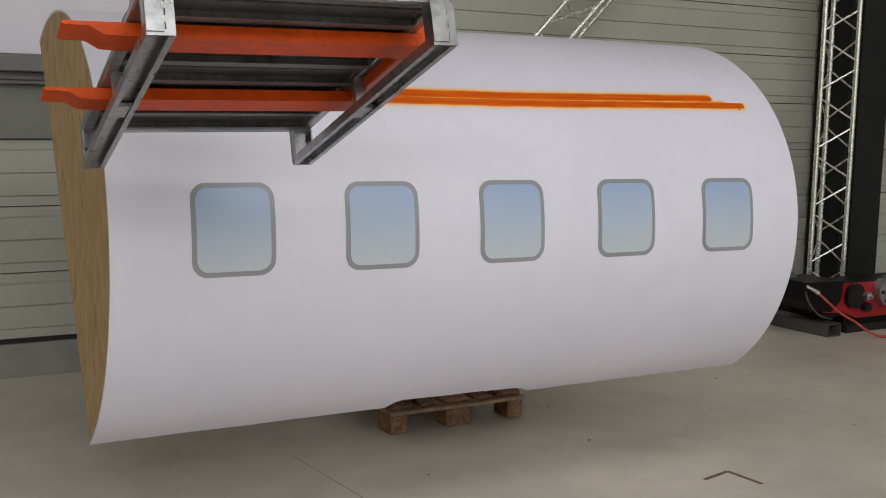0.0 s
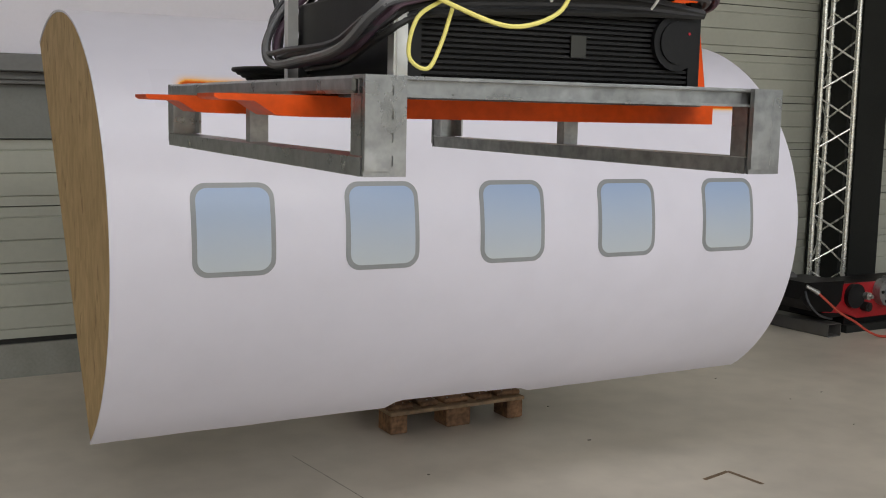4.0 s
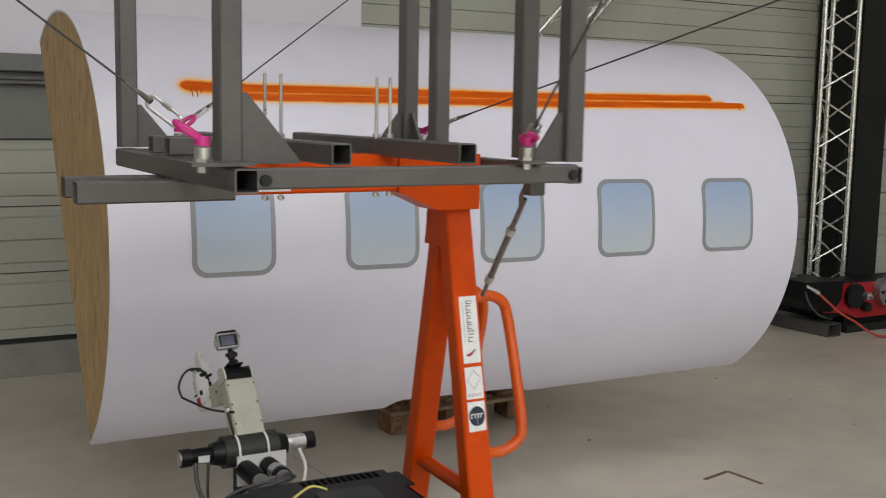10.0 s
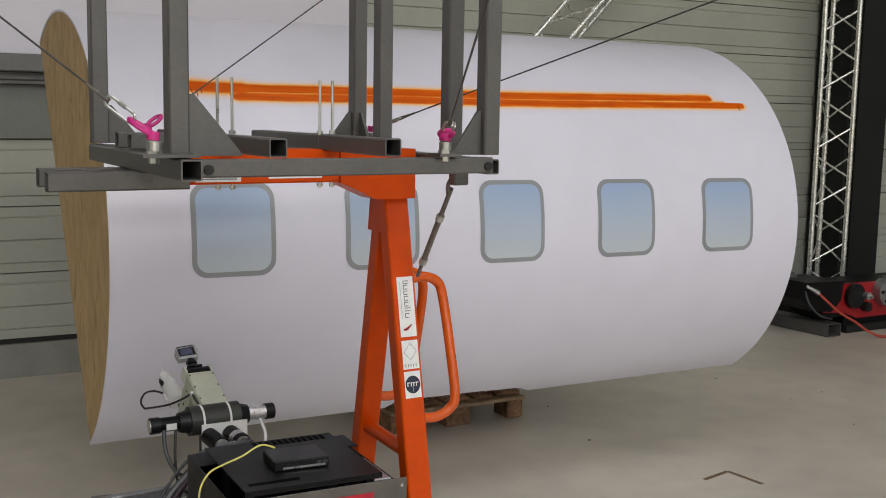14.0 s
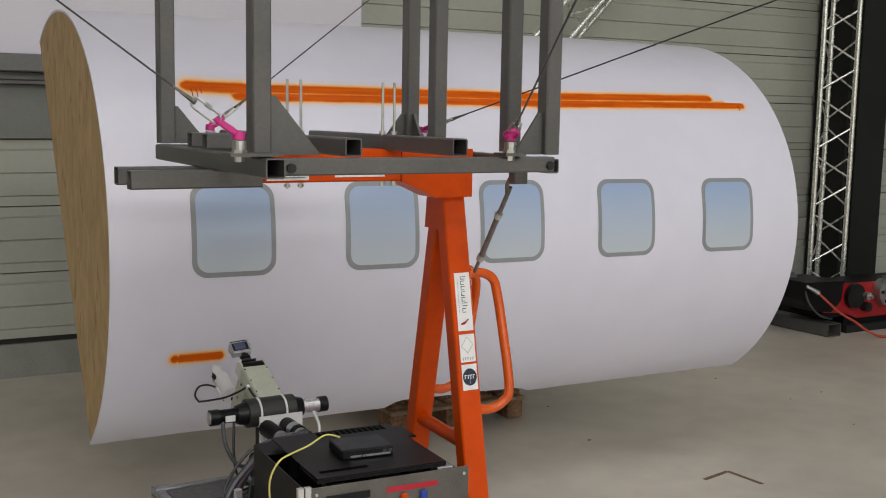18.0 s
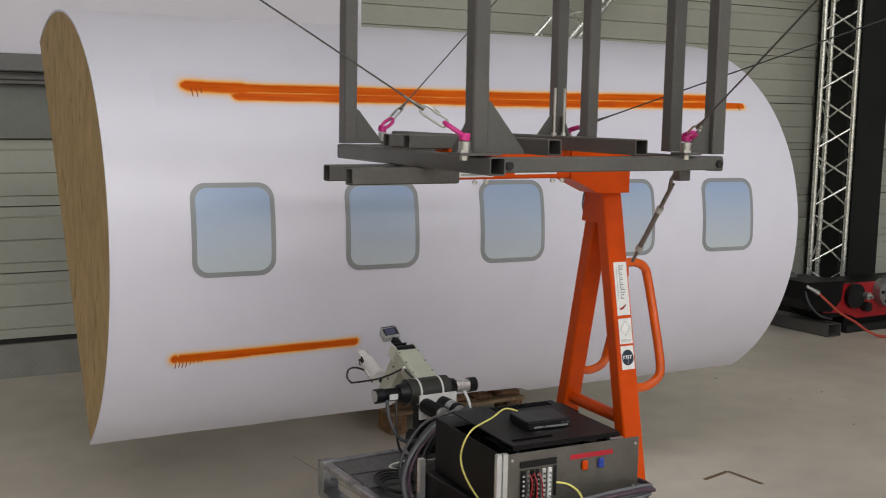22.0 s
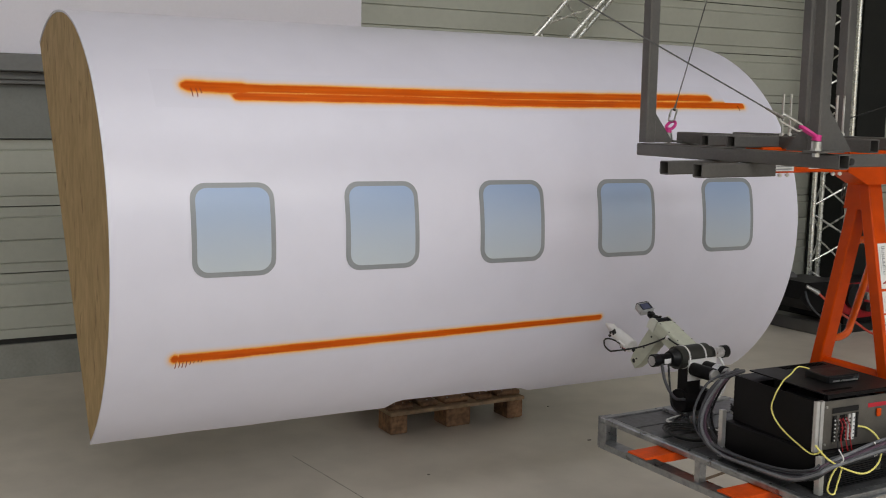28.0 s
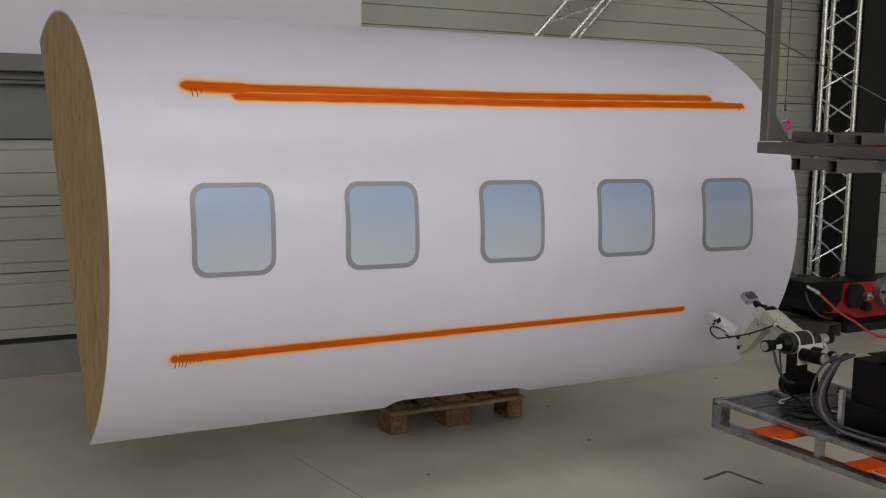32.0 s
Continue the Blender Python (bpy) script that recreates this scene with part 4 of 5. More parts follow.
def build_steel_pallet():
    base = flying("steel_pallet", "galvanised steel pallet with open sides carried on the fork", "pallet")
    x0, x1, y0, y1, zt, zb = 0.0235, 0.674, 0.03, 1.055, -1.020, -1.138
    # rim channels and deck ribs
    part("rim", join(box(x0, x1, y0, y0 + 0.03, zt - 0.005, zt, 0.001), box(x0, x1, y0 + 0.010, y0 + 0.014, zt - 0.022, zt - 0.0051), box(x0, x1, y0, y0 + 0.014, zt - 0.0255, zt - 0.0221)), GALV, base, "folded channel rim")
    part("rim", box(x0, x1, y1 - 0.03, y1, zt - 0.022, zt, 0.004), GALV, base)
    for x in (x0, x1 - 0.03):
        part("rim", box(x, x + 0.03, y0 + 0.031, y1 - 0.031, zt - 0.022, zt, 0.004), GALV, base)
    n = 7
    for k in range(n):
        yy = y0 + 0.034 + k * (y1 - y0 - 0.068) / n
        wd = (y1 - y0 - 0.068) / n - 0.012
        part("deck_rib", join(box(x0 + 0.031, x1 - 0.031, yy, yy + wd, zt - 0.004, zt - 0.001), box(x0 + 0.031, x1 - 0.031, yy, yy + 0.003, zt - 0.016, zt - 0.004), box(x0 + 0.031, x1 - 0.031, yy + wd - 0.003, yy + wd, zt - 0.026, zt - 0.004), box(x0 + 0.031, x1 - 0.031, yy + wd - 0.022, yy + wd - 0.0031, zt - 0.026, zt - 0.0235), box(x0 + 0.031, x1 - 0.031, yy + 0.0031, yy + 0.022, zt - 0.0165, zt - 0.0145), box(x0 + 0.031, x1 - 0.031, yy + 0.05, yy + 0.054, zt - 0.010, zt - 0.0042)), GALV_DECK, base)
    # feet: folded channels with welded flanges
    for x in (x0, x1 - 0.056):
        for y, dy in ((y0, 1), (y1, -1)):
            part("foot", join(box(x, x + 0.056, min(y, y + dy * 0.004), max(y, y + dy * 0.004), zb + 0.0215, zt - 0.023), box(x, x + 0.004, min(y, y + dy * 0.036), max(y, y + dy * 0.036), zb + 0.0215, zt - 0.023),
                              box(x + 0.052, x + 0.056, min(y, y + dy * 0.036), max(y, y + dy * 0.036), zb + 0.0215, zt - 0.023), box(x, x + 0.056, min(y - dy * 0.0045, y - dy * 0.0005), max(y - dy * 0.0045, y - dy * 0.0005), zb - 0.003, zt), box(x, x + 0.034, min(y - dy * 0.009, y - dy * 0.0046), max(y - dy * 0.009, y - dy * 0.0046), zb + 0.004, zt), *[rod((x + 0.0355, y - dy * 0.005, zb + 0.01 + 0.028 * i), (x + 0.0355, y - dy * 0.005, zb + 0.022 + 0.028 * i), 0.003, 6) for i in range(4)]), GALV, base, "folded galvanised foot")
        part("foot", join(box(x + 0.013, x + 0.043, 0.532, 0.536, zb + 0.021, zt - 0.023), box(x + 0.013, x + 0.017, 0.5361, 0.556, zb + 0.021, zt - 0.023), box(x + 0.039, x + 0.043, 0.5361, 0.556, zb + 0.021, zt - 0.023)), GALV, base)
        part("runner", runner_mesh(x, y0, y1, zb), GALV, base)
        part("weld_strap", box(x + 0.006, x + 0.050, 0.50, 0.585, zb + 0.001, zb + 0.0135, 0.002), GALV, base)
    return base


def build_power_case():
    base = flying("power_supply_case", "black computer case with a ribbed grille and a round fan", "computer case")
    x0, x1, y0, y1, z0, z1 = 0.105, 0.568, 0.085, 0.50, -1.0195, -0.900
    part("case_body", box(x0, x1, y0 + 0.012, y1, z0, z1, 0.003), BLACK_METAL, base)
    part("front_bezel", box(x0, x0 + 0.02, y0, y0 + 0.0115, z0, z1), BLACK, base)
    part("front_bezel", box(x1 - 0.02, x1, y0, y0 + 0.0115, z0, z1), BLACK, base)
    part("corner_profile", box(0.083, 0.1, 0.485, 0.502, z0, -0.86), ALU, base, "aluminium corner profile")
    for k in range(16):
        z = z0 + 0.005 + k * 0.0070
        part("grille_slat", box(x0 + 0.0205, x1 - 0.0205, y0 + 0.002, y0 + 0.0115, z, z + 0.0038), BLACK, base)
    part("badge", box(0.348, 0.372, y0 - 0.001, y0 + 0.0015, -0.985, -0.956), DRUM, base)
    part("fan", join(rod((0.522, y0 - 0.006, -0.958), (0.522, y0 + 0.0015, -0.958), 0.040, 24), rod((0.522, y0 - 0.009, -0.958), (0.522, y0 - 0.006, -0.958), 0.030, 20)), BLACK, base, smooth=True)
    part("indicator", rod((0.54, y0 - 0.011, -0.945), (0.54, y0 - 0.0091, -0.945), 0.002, 6), RED_BRIGHT, base)
    part("corner_profile", join(box(0.083, 0.102, 0.075, 0.094, z0, -0.902), box(0.086, 0.099, 0.072, 0.075, z0, -0.902)), ALU, base, "aluminium corner profile")
    return base


# the computer stands a little askew on the case below it
TURNED = Matrix.Translation((0.097, 0.109, 0)) @ pose(0, 0, 0, 0, 0, -3.5) @ Matrix.Translation((-0.097, -0.109, 0))


def build_control_case():
    base = flying("control_computer", "black rack computer with a brushed front panel and a loose lid", "computer", TURNED)
    x0, x1, yf, z0, z1 = 0.097, 0.538, 0.117, -0.899, -0.745
    yb = 0.49
    part("case_floor", box(0.115, 0.5255, 0.126, yb, z0, z0 + 0.004), BLACK_METAL, base)
    part("side_panel", box(0.110, 0.114, 0.126, yb, z0 + 0.0005, -0.745), BLACK_METAL, base)
    part("side_panel", box(0.526, 0.530, 0.126, yb, z0 + 0.0005, -0.765), BLACK_METAL, base)
    part("back_panel", box(0.1145, 0.5255, yb - 0.004, yb, z0 + 0.0045, -0.745), BLACK_METAL, base)
    part("rear_cover", box(0.1145, 0.5255, 0.39, yb - 0.0045, -0.7475, -0.7445), BLACK_METAL, base)
    part("front_panel", box(0.13, x1, yf, yf + 0.004, z0 + 0.002, z1, 0.001), PANEL_METAL, base, "brushed metal front panel")
    part("corner_profile", box(x0, 0.111, yf - 0.004, yf + 0.0085, z0, z1 + 0.004), ALU, base, "aluminium corner profile")
    part("corner_profile", box(0.1145, 0.1285, yf - 0.004, yf + 0.0085, z0, z1 + 0.004), ALU, base, "aluminium corner profile")
    part("lid", join(box(0.145, 0.475, 0.118, 0.462, -0.7285, -0.7245, 0.001), box(0.145, 0.475, 0.118, 0.120, -0.737, -0.7285)), BLACK_METAL, base, "loose black sheet lid")
    for k in range(12):
        part("vent_slot", box(0.262 + 0.016 * k, 0.273 + 0.016 * k, 0.418, 0.452, -0.7244, -0.7236), VOID, base)
    part("vent_strip", box(0.165, 0.285, 0.150, 0.164, -0.7244, -0.7236), VOID, base)
    for x in (0.16, 0.44):
        part("lid_prop", box(x, x + 0.012, 0.33, 0.36, z0 + 0.0045, -0.7287), BLACK, base)
        part("lid_prop", box(x, x + 0.01, 0.13, 0.15, z0 + 0.0045, -0.7287), BLACK, base)
    for x, wd, c in ((0.17, 0.075, BLACK), (0.26, 0.05, BLACK_METAL), (0.32, 0.07, RUBBER), (0.395, 0.04, BLACK), (0.47, 0.045, GALV)):
        part("component", box(x, x + wd, 0.155, 0.32, z0 + 0.0045, -0.765 + 0.015 * random.random(), 0.002), c, base)
    # front panel details
    part("port_plate", box(0.165, 0.275, yf - 0.004, yf - 0.0005, -0.785, -0.768, 0.001), BLACK, base)
    for k, x in enumerate((0.168, 0.182, 0.196, 0.212, 0.230, 0.248)):
        part("connector", join(box(x, x + 0.011, yf - 0.007, yf - 0.0005, -0.875, -0.792, 0.0015)), (BLACK, PANEL_METAL, BLACK_METAL, BLACK, ALU, WHITE_PLASTIC)[k], base)
        part("connector_pins", join(*[rod((x + 0.0055, yf - 0.010, -0.868 + 0.0125 * i), (x + 0.0055, yf - 0.0072, -0.868 + 0.0125 * i), 0.0028, 6) for i in range(6)]), (WHITE_PLASTIC, GALV, RED, ALU, DRUM, INK_GREY)[k], base)
    for x0, x1, mt in ((0.190, 0.186, RED), (0.204, 0.206, RED), (0.219, 0.224, RED), (0.175, 0.17, CABLE_BLACK)):
        part("wire", pipe([(x0, yf - 0.008, -0.80), (x0 + 0.003, yf - 0.020, -0.825), (x1, yf - 0.022, -0.86), (x1 + 0.004, yf - 0.03, -0.90)], 0.0018, 6), mt, base, smooth=True)
    part("connector_slot", box(0.268, 0.276, yf - 0.003, yf - 0.0005, -0.87, -0.79), BLACK, base)
    part("red_lettering", box(0.318, 0.452, yf - 0.0012, yf - 0.0004, -0.782, -0.769), RED_BRIGHT, base, "red lettering drawn as a bar")
    part("switch", box(0.353, 0.371, yf - 0.009, yf - 0.0005, -0.814, -0.788, 0.003), ORANGE, base, "orange rocker switch")
    part("switch", box(0.404, 0.422, yf - 0.009, yf - 0.0005, -0.814, -0.788, 0.003), BLUE, base, "blue rocker switch")
    for x, z in ((0.524, -0.762), (0.524, -0.88), (0.142, -0.762), (0.142, -0.88)):
        part("screw", rod((x, yf - 0.003, z), (x, yf, z), 0.004, 8), ZINC, base)
    return base


def build_router():
    base = flying("network_router", "flat black network router lying on the computer lid", "router", TURNED @ Matrix.Translation((0.315, 0.25, 0)) @ pose(0, 0, 0, 0, 0, -3) @ Matrix.Translation((-0.315, -0.25, 0)))
    x0, x1, y0, y1, z = 0.247, 0.380, 0.212, 0.318, -0.7243
    part("router_body", box(x0, x1, y0 + 0.004, y1, z, z + 0.024, 0.003), BLACK, base)
    part("front_strip", box(x0 + 0.004, x1 - 0.004, y0, y0 + 0.0038, z + 0.003, z + 0.020), BLACK, base)
    part("silver_line", box(x0 + 0.02, x1 - 0.01, y0 - 0.001, y0 - 0.0002, z + 0.005, z + 0.010), ZINC, base)
    for x in (0.350, 0.365):
        part("port", box(x, x + 0.010, y0 - 0.001, y0 - 0.0002, z + 0.011, z + 0.018), RUBBER, base)
    return base


GREY_CASE = material("grey_camera_housing", (0.42, 0.43, 0.44), 0.3, 0.4, 0.1, 60)
SHOULDER = Vector((0.352, 0.935, -0.795))


def can_wrap(z0, z1):
    """The printed half of the can."""
    pts = [(0.0279 * math.cos(a), 0.0279 * math.sin(a), z0) for a in (radians(175 + 12 * k) for k in range(10))]
    return prism(pts + [(x * 0.9, y * 0.9, z) for x, y, z in pts[::-1]], (0, 0, z1 - z0))


def build_robot_arm():
    base = flying("robot_arm", "small cream and black painting robot arm bolted to the steel pallet", "robot arm")
    c = SHOULDER
    part("foot_plate", box(0.29, 0.42, 0.86, 1.01, -1.0208, -1.005, 0.002), GALV, base)
    part("base_motor", join(rod((0.30, 0.935, -0.965), (0.42, 0.935, -0.965), 0.045, 18), box(0.40, 0.445, 0.90, 0.97, -1.005, -0.93, 0.004)), BLACK_METAL, base, smooth=True)
    part("column", join(box(0.315, 0.385, 0.905, 0.965, -1.004, -0.80, 0.006)), BLACK_METAL, base)
    part("drum", rod((0.275, c.y, c.z), (0.425, c.y, c.z), 0.043, 24), DRUM, base, smooth=True)
    part("clamp_ring", rod((0.308, c.y, c.z), (0.314, c.y, c.z), 0.045, 24), WHITE_PLASTIC, base, smooth=True)
    part("clamp_ring", rod((0.388, c.y, c.z), (0.394, c.y, c.z), 0.045, 24), WHITE_PLASTIC, base, smooth=True)
    for s in (-1, 1):
        x0 = 0.275 if s < 0 else 0.425
        part("gearbox", rod((x0, c.y, c.z), (x0 + s * 0.03, c.y, c.z), 0.036, 20, 0.028), BLACK, base, smooth=True)
        part("motor", rod((x0 + s * 0.03, c.y, c.z), (x0 + s * 0.085, c.y, c.z), 0.021, 18), BLACK_METAL if s < 0 else SILVER_FOIL, base, smooth=True)
        part("encoder", rod((x0 + s * 0.085, c.y, c.z), (x0 + s * 0.112, c.y, c.z), 0.024, 18), BLACK, base, smooth=True)
        part("end_cap", rod((x0 + s * 0.112, c.y, c.z), (x0 + s * 0.115, c.y, c.z), 0.018, 16), ZINC, base, smooth=True)
    part("motor_tag", box(0.205, 0.235, c.y - 0.0225, c.y - 0.0205, c.z - 0.012, c.z + 0.006), WHITE_PLASTIC, base)
    # bracket and the twin motors that point away from the mock-up
    part("bracket", join(box(0.300, 0.437, 0.884, 0.890, -0.877, -0.797), box(0.315, 0.385, 0.8905, 0.9045, -0.86, -0.82)), WHITE_PLASTIC, base, "white motor mounting plate")
    for x in (0.322, 0.385):
        part("motor", join(rod((x, 0.884, -0.832), (x, 0.78, -0.832), 0.025, 18)), BLACK_METAL, base, smooth=True)
        part("end_cap", join(rod((x, 0.78, -0.832), (x, 0.768, -0.832), 0.021, 16)), ALU, base, smooth=True)
    part("end_foil", rod((0.385, 0.80, -0.832), (0.385, 0.83, -0.832), 0.0258, 18), SILVER_FOIL, base, smooth=True)

    # the swinging arm, drawn upright about the shoulder
    w = 0.041
    arm = part("upper_arm", join(box(-w, w, -0.026, 0.030, 0.03, 0.192, 0.004)), ARM_CREAM, base, "cream painted upper arm box")
    # rounded elbow cover between two cream cheeks
    arc = [(-0.024, 0.1925), (-0.024, 0.208), (-0.020, 0.220), (-0.010, 0.229), (0.004, 0.232), (0.026, 0.232), (0.026, 0.1925)]
    part("elbow_cover", prism([(-w + 0.005, y, z) for y, z in arc], (2 * w - 0.01, 0, 0)), BLACK_METAL, arm, "rounded black elbow cover")
    for x in (-w, w - 0.0045):
        part("elbow_cheek", prism([(x, y * 1.08 - 0.001, z if z < 0.2 else z + 0.003) for y, z in arc], (0.0045, 0, 0)), CHEEK, arm, "pale elbow side plate")
    for k in range(3):
        for q in (-1, 1):
            part("screw", rod((q * (w - 0.005), -0.0275, 0.065 + 0.055 * k), (q * (w - 0.005), -0.0255, 0.065 + 0.055 * k), 0.0028, 6), DRUM, arm)
    part("camera_stem", join(rod((0, 0.0, 0.236), (0, 0.0, 0.288), 0.0075, 10), box(-0.024, 0.024, -0.016, 0.016, 0.2355, 0.241, 0.002), box(-0.012, 0.012, -0.013, 0.013, 0.241, 0.252, 0.003), box(-0.008, 0.008, -0.012, 0.012, 0.258, 0.276), rod((-0.016, 0, 0.27), (0.016, 0, 0.27), 0.006, 8)), BLACK, arm, "black camera stem with a clamp foot")
    tip = Matrix.Translation((-0.005, 0, 0.287)) @ pose(0, 0, 0, 9, 0, -5) @ Matrix.Scale(0.88, 4)
    part("camera_case", moved(join(box(-0.036, 0.036, -0.014, 0.018, 0.0, 0.052, 0.005), box(-0.0415, -0.036, -0.007, 0.007, 0.012, 0.034, 0.002), box(0.036, 0.0415, -0.007, 0.007, 0.03, 0.044, 0.002), box(-0.034, 0.034, -0.016, -0.014, 0.003, 0.006), box(-0.034, 0.034, -0.016, -0.014, 0.046, 0.049)), tip), GREY_CASE, arm, "small silver action camera case")
    part("camera_top", moved(box(-0.030, 0.030, -0.013, 0.015, 0.0522, 0.0575, 0.0015), tip), BLACK, arm)
    part("camera_back", moved(box(-0.029, 0.029, -0.0152, -0.0142, 0.0075, 0.0445), tip), BLACK, arm)
    part("camera_screen", moved(box(-0.023, 0.019, -0.0166, -0.0154, 0.010, 0.041), tip), SCREEN, arm, "blue-grey camera screen")
    part("arm_hose", pipe([(-0.046, -0.010, 0.118), (-0.0465, -0.012, 0.09), (-0.047, -0.02, 0.05), (-0.046, -0.03, 0.02), (-0.044, -0.036, 0.002)], 0.0032, 7), CABLE_BLACK, arm, "thin black air hose", True)
    part("hose_clip", box(-0.052, -0.0405, -0.017, -0.002, 0.104, 0.115, 0.002), WHITE_PLASTIC, arm, "pale hose clip")

    # forearm towards the mock-up, drawn about the elbow
    fa = prism([(-0.029, -0.02, -0.030), (-0.029, -0.02, 0.026), (-0.029, 0.01, 0.030), (-0.029, 0.175, 0.034), (-0.029, 0.207, 0.026), (-0.029, 0.212, -0.012), (-0.029, 0.16, -0.026), (-0.029, 0.03, -0.034)], (0.058, 0, 0))
    for v in fa.verts:
        v.co.x *= 1.0 - 1.6 * max(0.0, v.co.y)
    fore = part("forearm", fa, ARM_CREAM, base, "cream painted forearm")
    for yy, zz in ((0.03, 0.0), (0.10, 0.004), (0.172, 0.006)):
        part("screw", rod((-0.0305 + 0.046 * yy, yy, zz), (-0.028 + 0.046 * yy, yy, zz), 0.0042, 8), DRUM, fore)
        part("screw", rod((0.028 - 0.046 * yy, yy, zz), (0.0305 - 0.046 * yy, yy, zz), 0.0042, 8), DRUM, fore)
    part("slot", join(rod((-0.0212, 0.192, 0.012), (0.0212, 0.192, 0.012), 0.009, 14)), BLACK, fore)

    # spray gun, drawn upright about its middle
    gun = part("spray_gun", join(rod((0, 0, -0.031), (0, 0, 0.022), 0.0255, 16), rod((0, 0, 0.0222), (0, 0.004, 0.052), 0.0235, 16, 0.013), box(-0.006, 0.024, -0.014, 0.014, 0.0, 0.062, 0.005), box(0.002, 0.016, -0.010, 0.012, 0.058, 0.076, 0.003)), WHITE_PLASTIC, base, "white plastic-wrapped spray gun", True)
    part("air_cap", join(rod((0.008, 0.0, 0.074), (0.006, 0.0, 0.090), 0.0095, 14, 0.006), rod((-0.006, 0.0, 0.066), (-0.010, 0.002, 0.082), 0.005, 8)), WHITE_PLASTIC, gun, smooth=True)
    side = part("side_plate", box(-0.044, -0.0265, 0.004, 0.007, -0.032, 0.018, 0.001), WHITE_PLASTIC, gun, "white side plate with screws")
    for z in (-0.022, -0.007, 0.008):
        part("screw", rod((-0.037, 0.0042, z), (-0.037, 0.002, z), 0.0028, 8), DRUM, side)
    part("wrap_fold", join(*(bar((-0.014 + 0.007 * k, -0.0215 + 0.001 * k, 0.028), (-0.010 + 0.008 * k, 0.018, 0.050), 0.0045, 0.004, bev=0.001) for k in range(5))), WHITE_PLASTIC, gun, "folds of plastic wrap")
    part("trigger", join(box(0.008, 0.034, -0.022, -0.010, 0.004, 0.016, 0.003), box(0.026, 0.052, -0.018, -0.012, -0.006, 0.002, 0.002)), BLACK, gun, "black trigger block")
    part("knob", join(rod((0.012, -0.016, 0.028), (0.012, -0.024, 0.028), 0.007, 10), rod((-0.010, -0.020, 0.038), (-0.010, -0.027, 0.038), 0.006, 10)), DRUM, gun, smooth=True)
    part("paint_can", join(rod((0, 0.0, -0.086), (0, 0.0, -0.0315), 0.0275, 20), rod((0, 0.0, -0.0895), (0, 0.0, -0.0861), 0.0255, 20)), WHITE_PLASTIC, gun, "white can with a red band", True)
    part("can_band", can_wrap(-0.079, -0.054), RED_BRIGHT, gun, "red band", True)
    part("can_label", join(box(0.004, 0.02, -0.030, -0.0225, -0.076, -0.036), box(-0.018, 0.002, -0.0292, -0.022, -0.050, -0.042)), LABEL_WHITE, gun)
    part("can_print", join(box(-0.017, -0.003, -0.0300, -0.0293, -0.0485, -0.0435), box(0.007, 0.018, -0.0308, -0.0301, -0.052, -0.038)), INK, gun)
    # the gun's air hose: a loop at the plug, a length across to the clip on the arm, and the tilting link that holds the gun
    loop = part("hose_loop", pipe([(0.037, -0.02, 0.026), (0.027, -0.024, 0.057), (-0.004, -0.03, 0.071), (-0.036, -0.034, 0.061), (-0.060, -0.036, 0.022), (-0.057, -0.038, -0.0125)], 0.0034, 7), CABLE_BLACK, base, "looped thin black hose", True)
    part("plug", rod((0.036, -0.02, 0.0), (0.037, -0.02, 0.028), 0.0055, 8), BLACK, loop, "black hose plug", True)
    lead = part("hose_lead", pipe([(0, 0, 0), (0.0, -0.006, 0.06), (0.0, -0.011, 0.14), (0.0, -0.007, 0.21), (0, 0, 0.264)], 0.0034, 7), CABLE_BLACK, base, "thin black air hose", True)
    link = part("wrist_link", join(box(-0.007, 0.007, -0.006, 0.006, 0.0, 0.10, 0.002), rod((-0.012, 0, 0.094), (0.012, 0, 0.094), 0.008, 12)), BLACK, base, "black tilting wrist link")
    # wiring on the arm base
    for pts, r, mt in (([(0.20, 0.925, -0.80), (0.20, 0.90, -0.87), (0.23, 0.88, -0.93), (0.30, 0.90, -0.95)], 0.006, RUBBER), ([(0.235, 0.925, -0.81), (0.225, 0.90, -0.90), (0.235, 0.89, -0.97), (0.28, 0.86, -1.005)], 0.004, CABLE_BLACK),
                       ([(0.49, 0.925, -0.81), (0.50, 0.90, -0.86), (0.47, 0.87, -0.92), (0.42, 0.85, -0.95)], 0.005, WHITE_PLASTIC)):
        part("motor_cable", pipe(pts, r, 7), mt, base, smooth=True)
    return base, arm, gun, fore, loop, lead, link


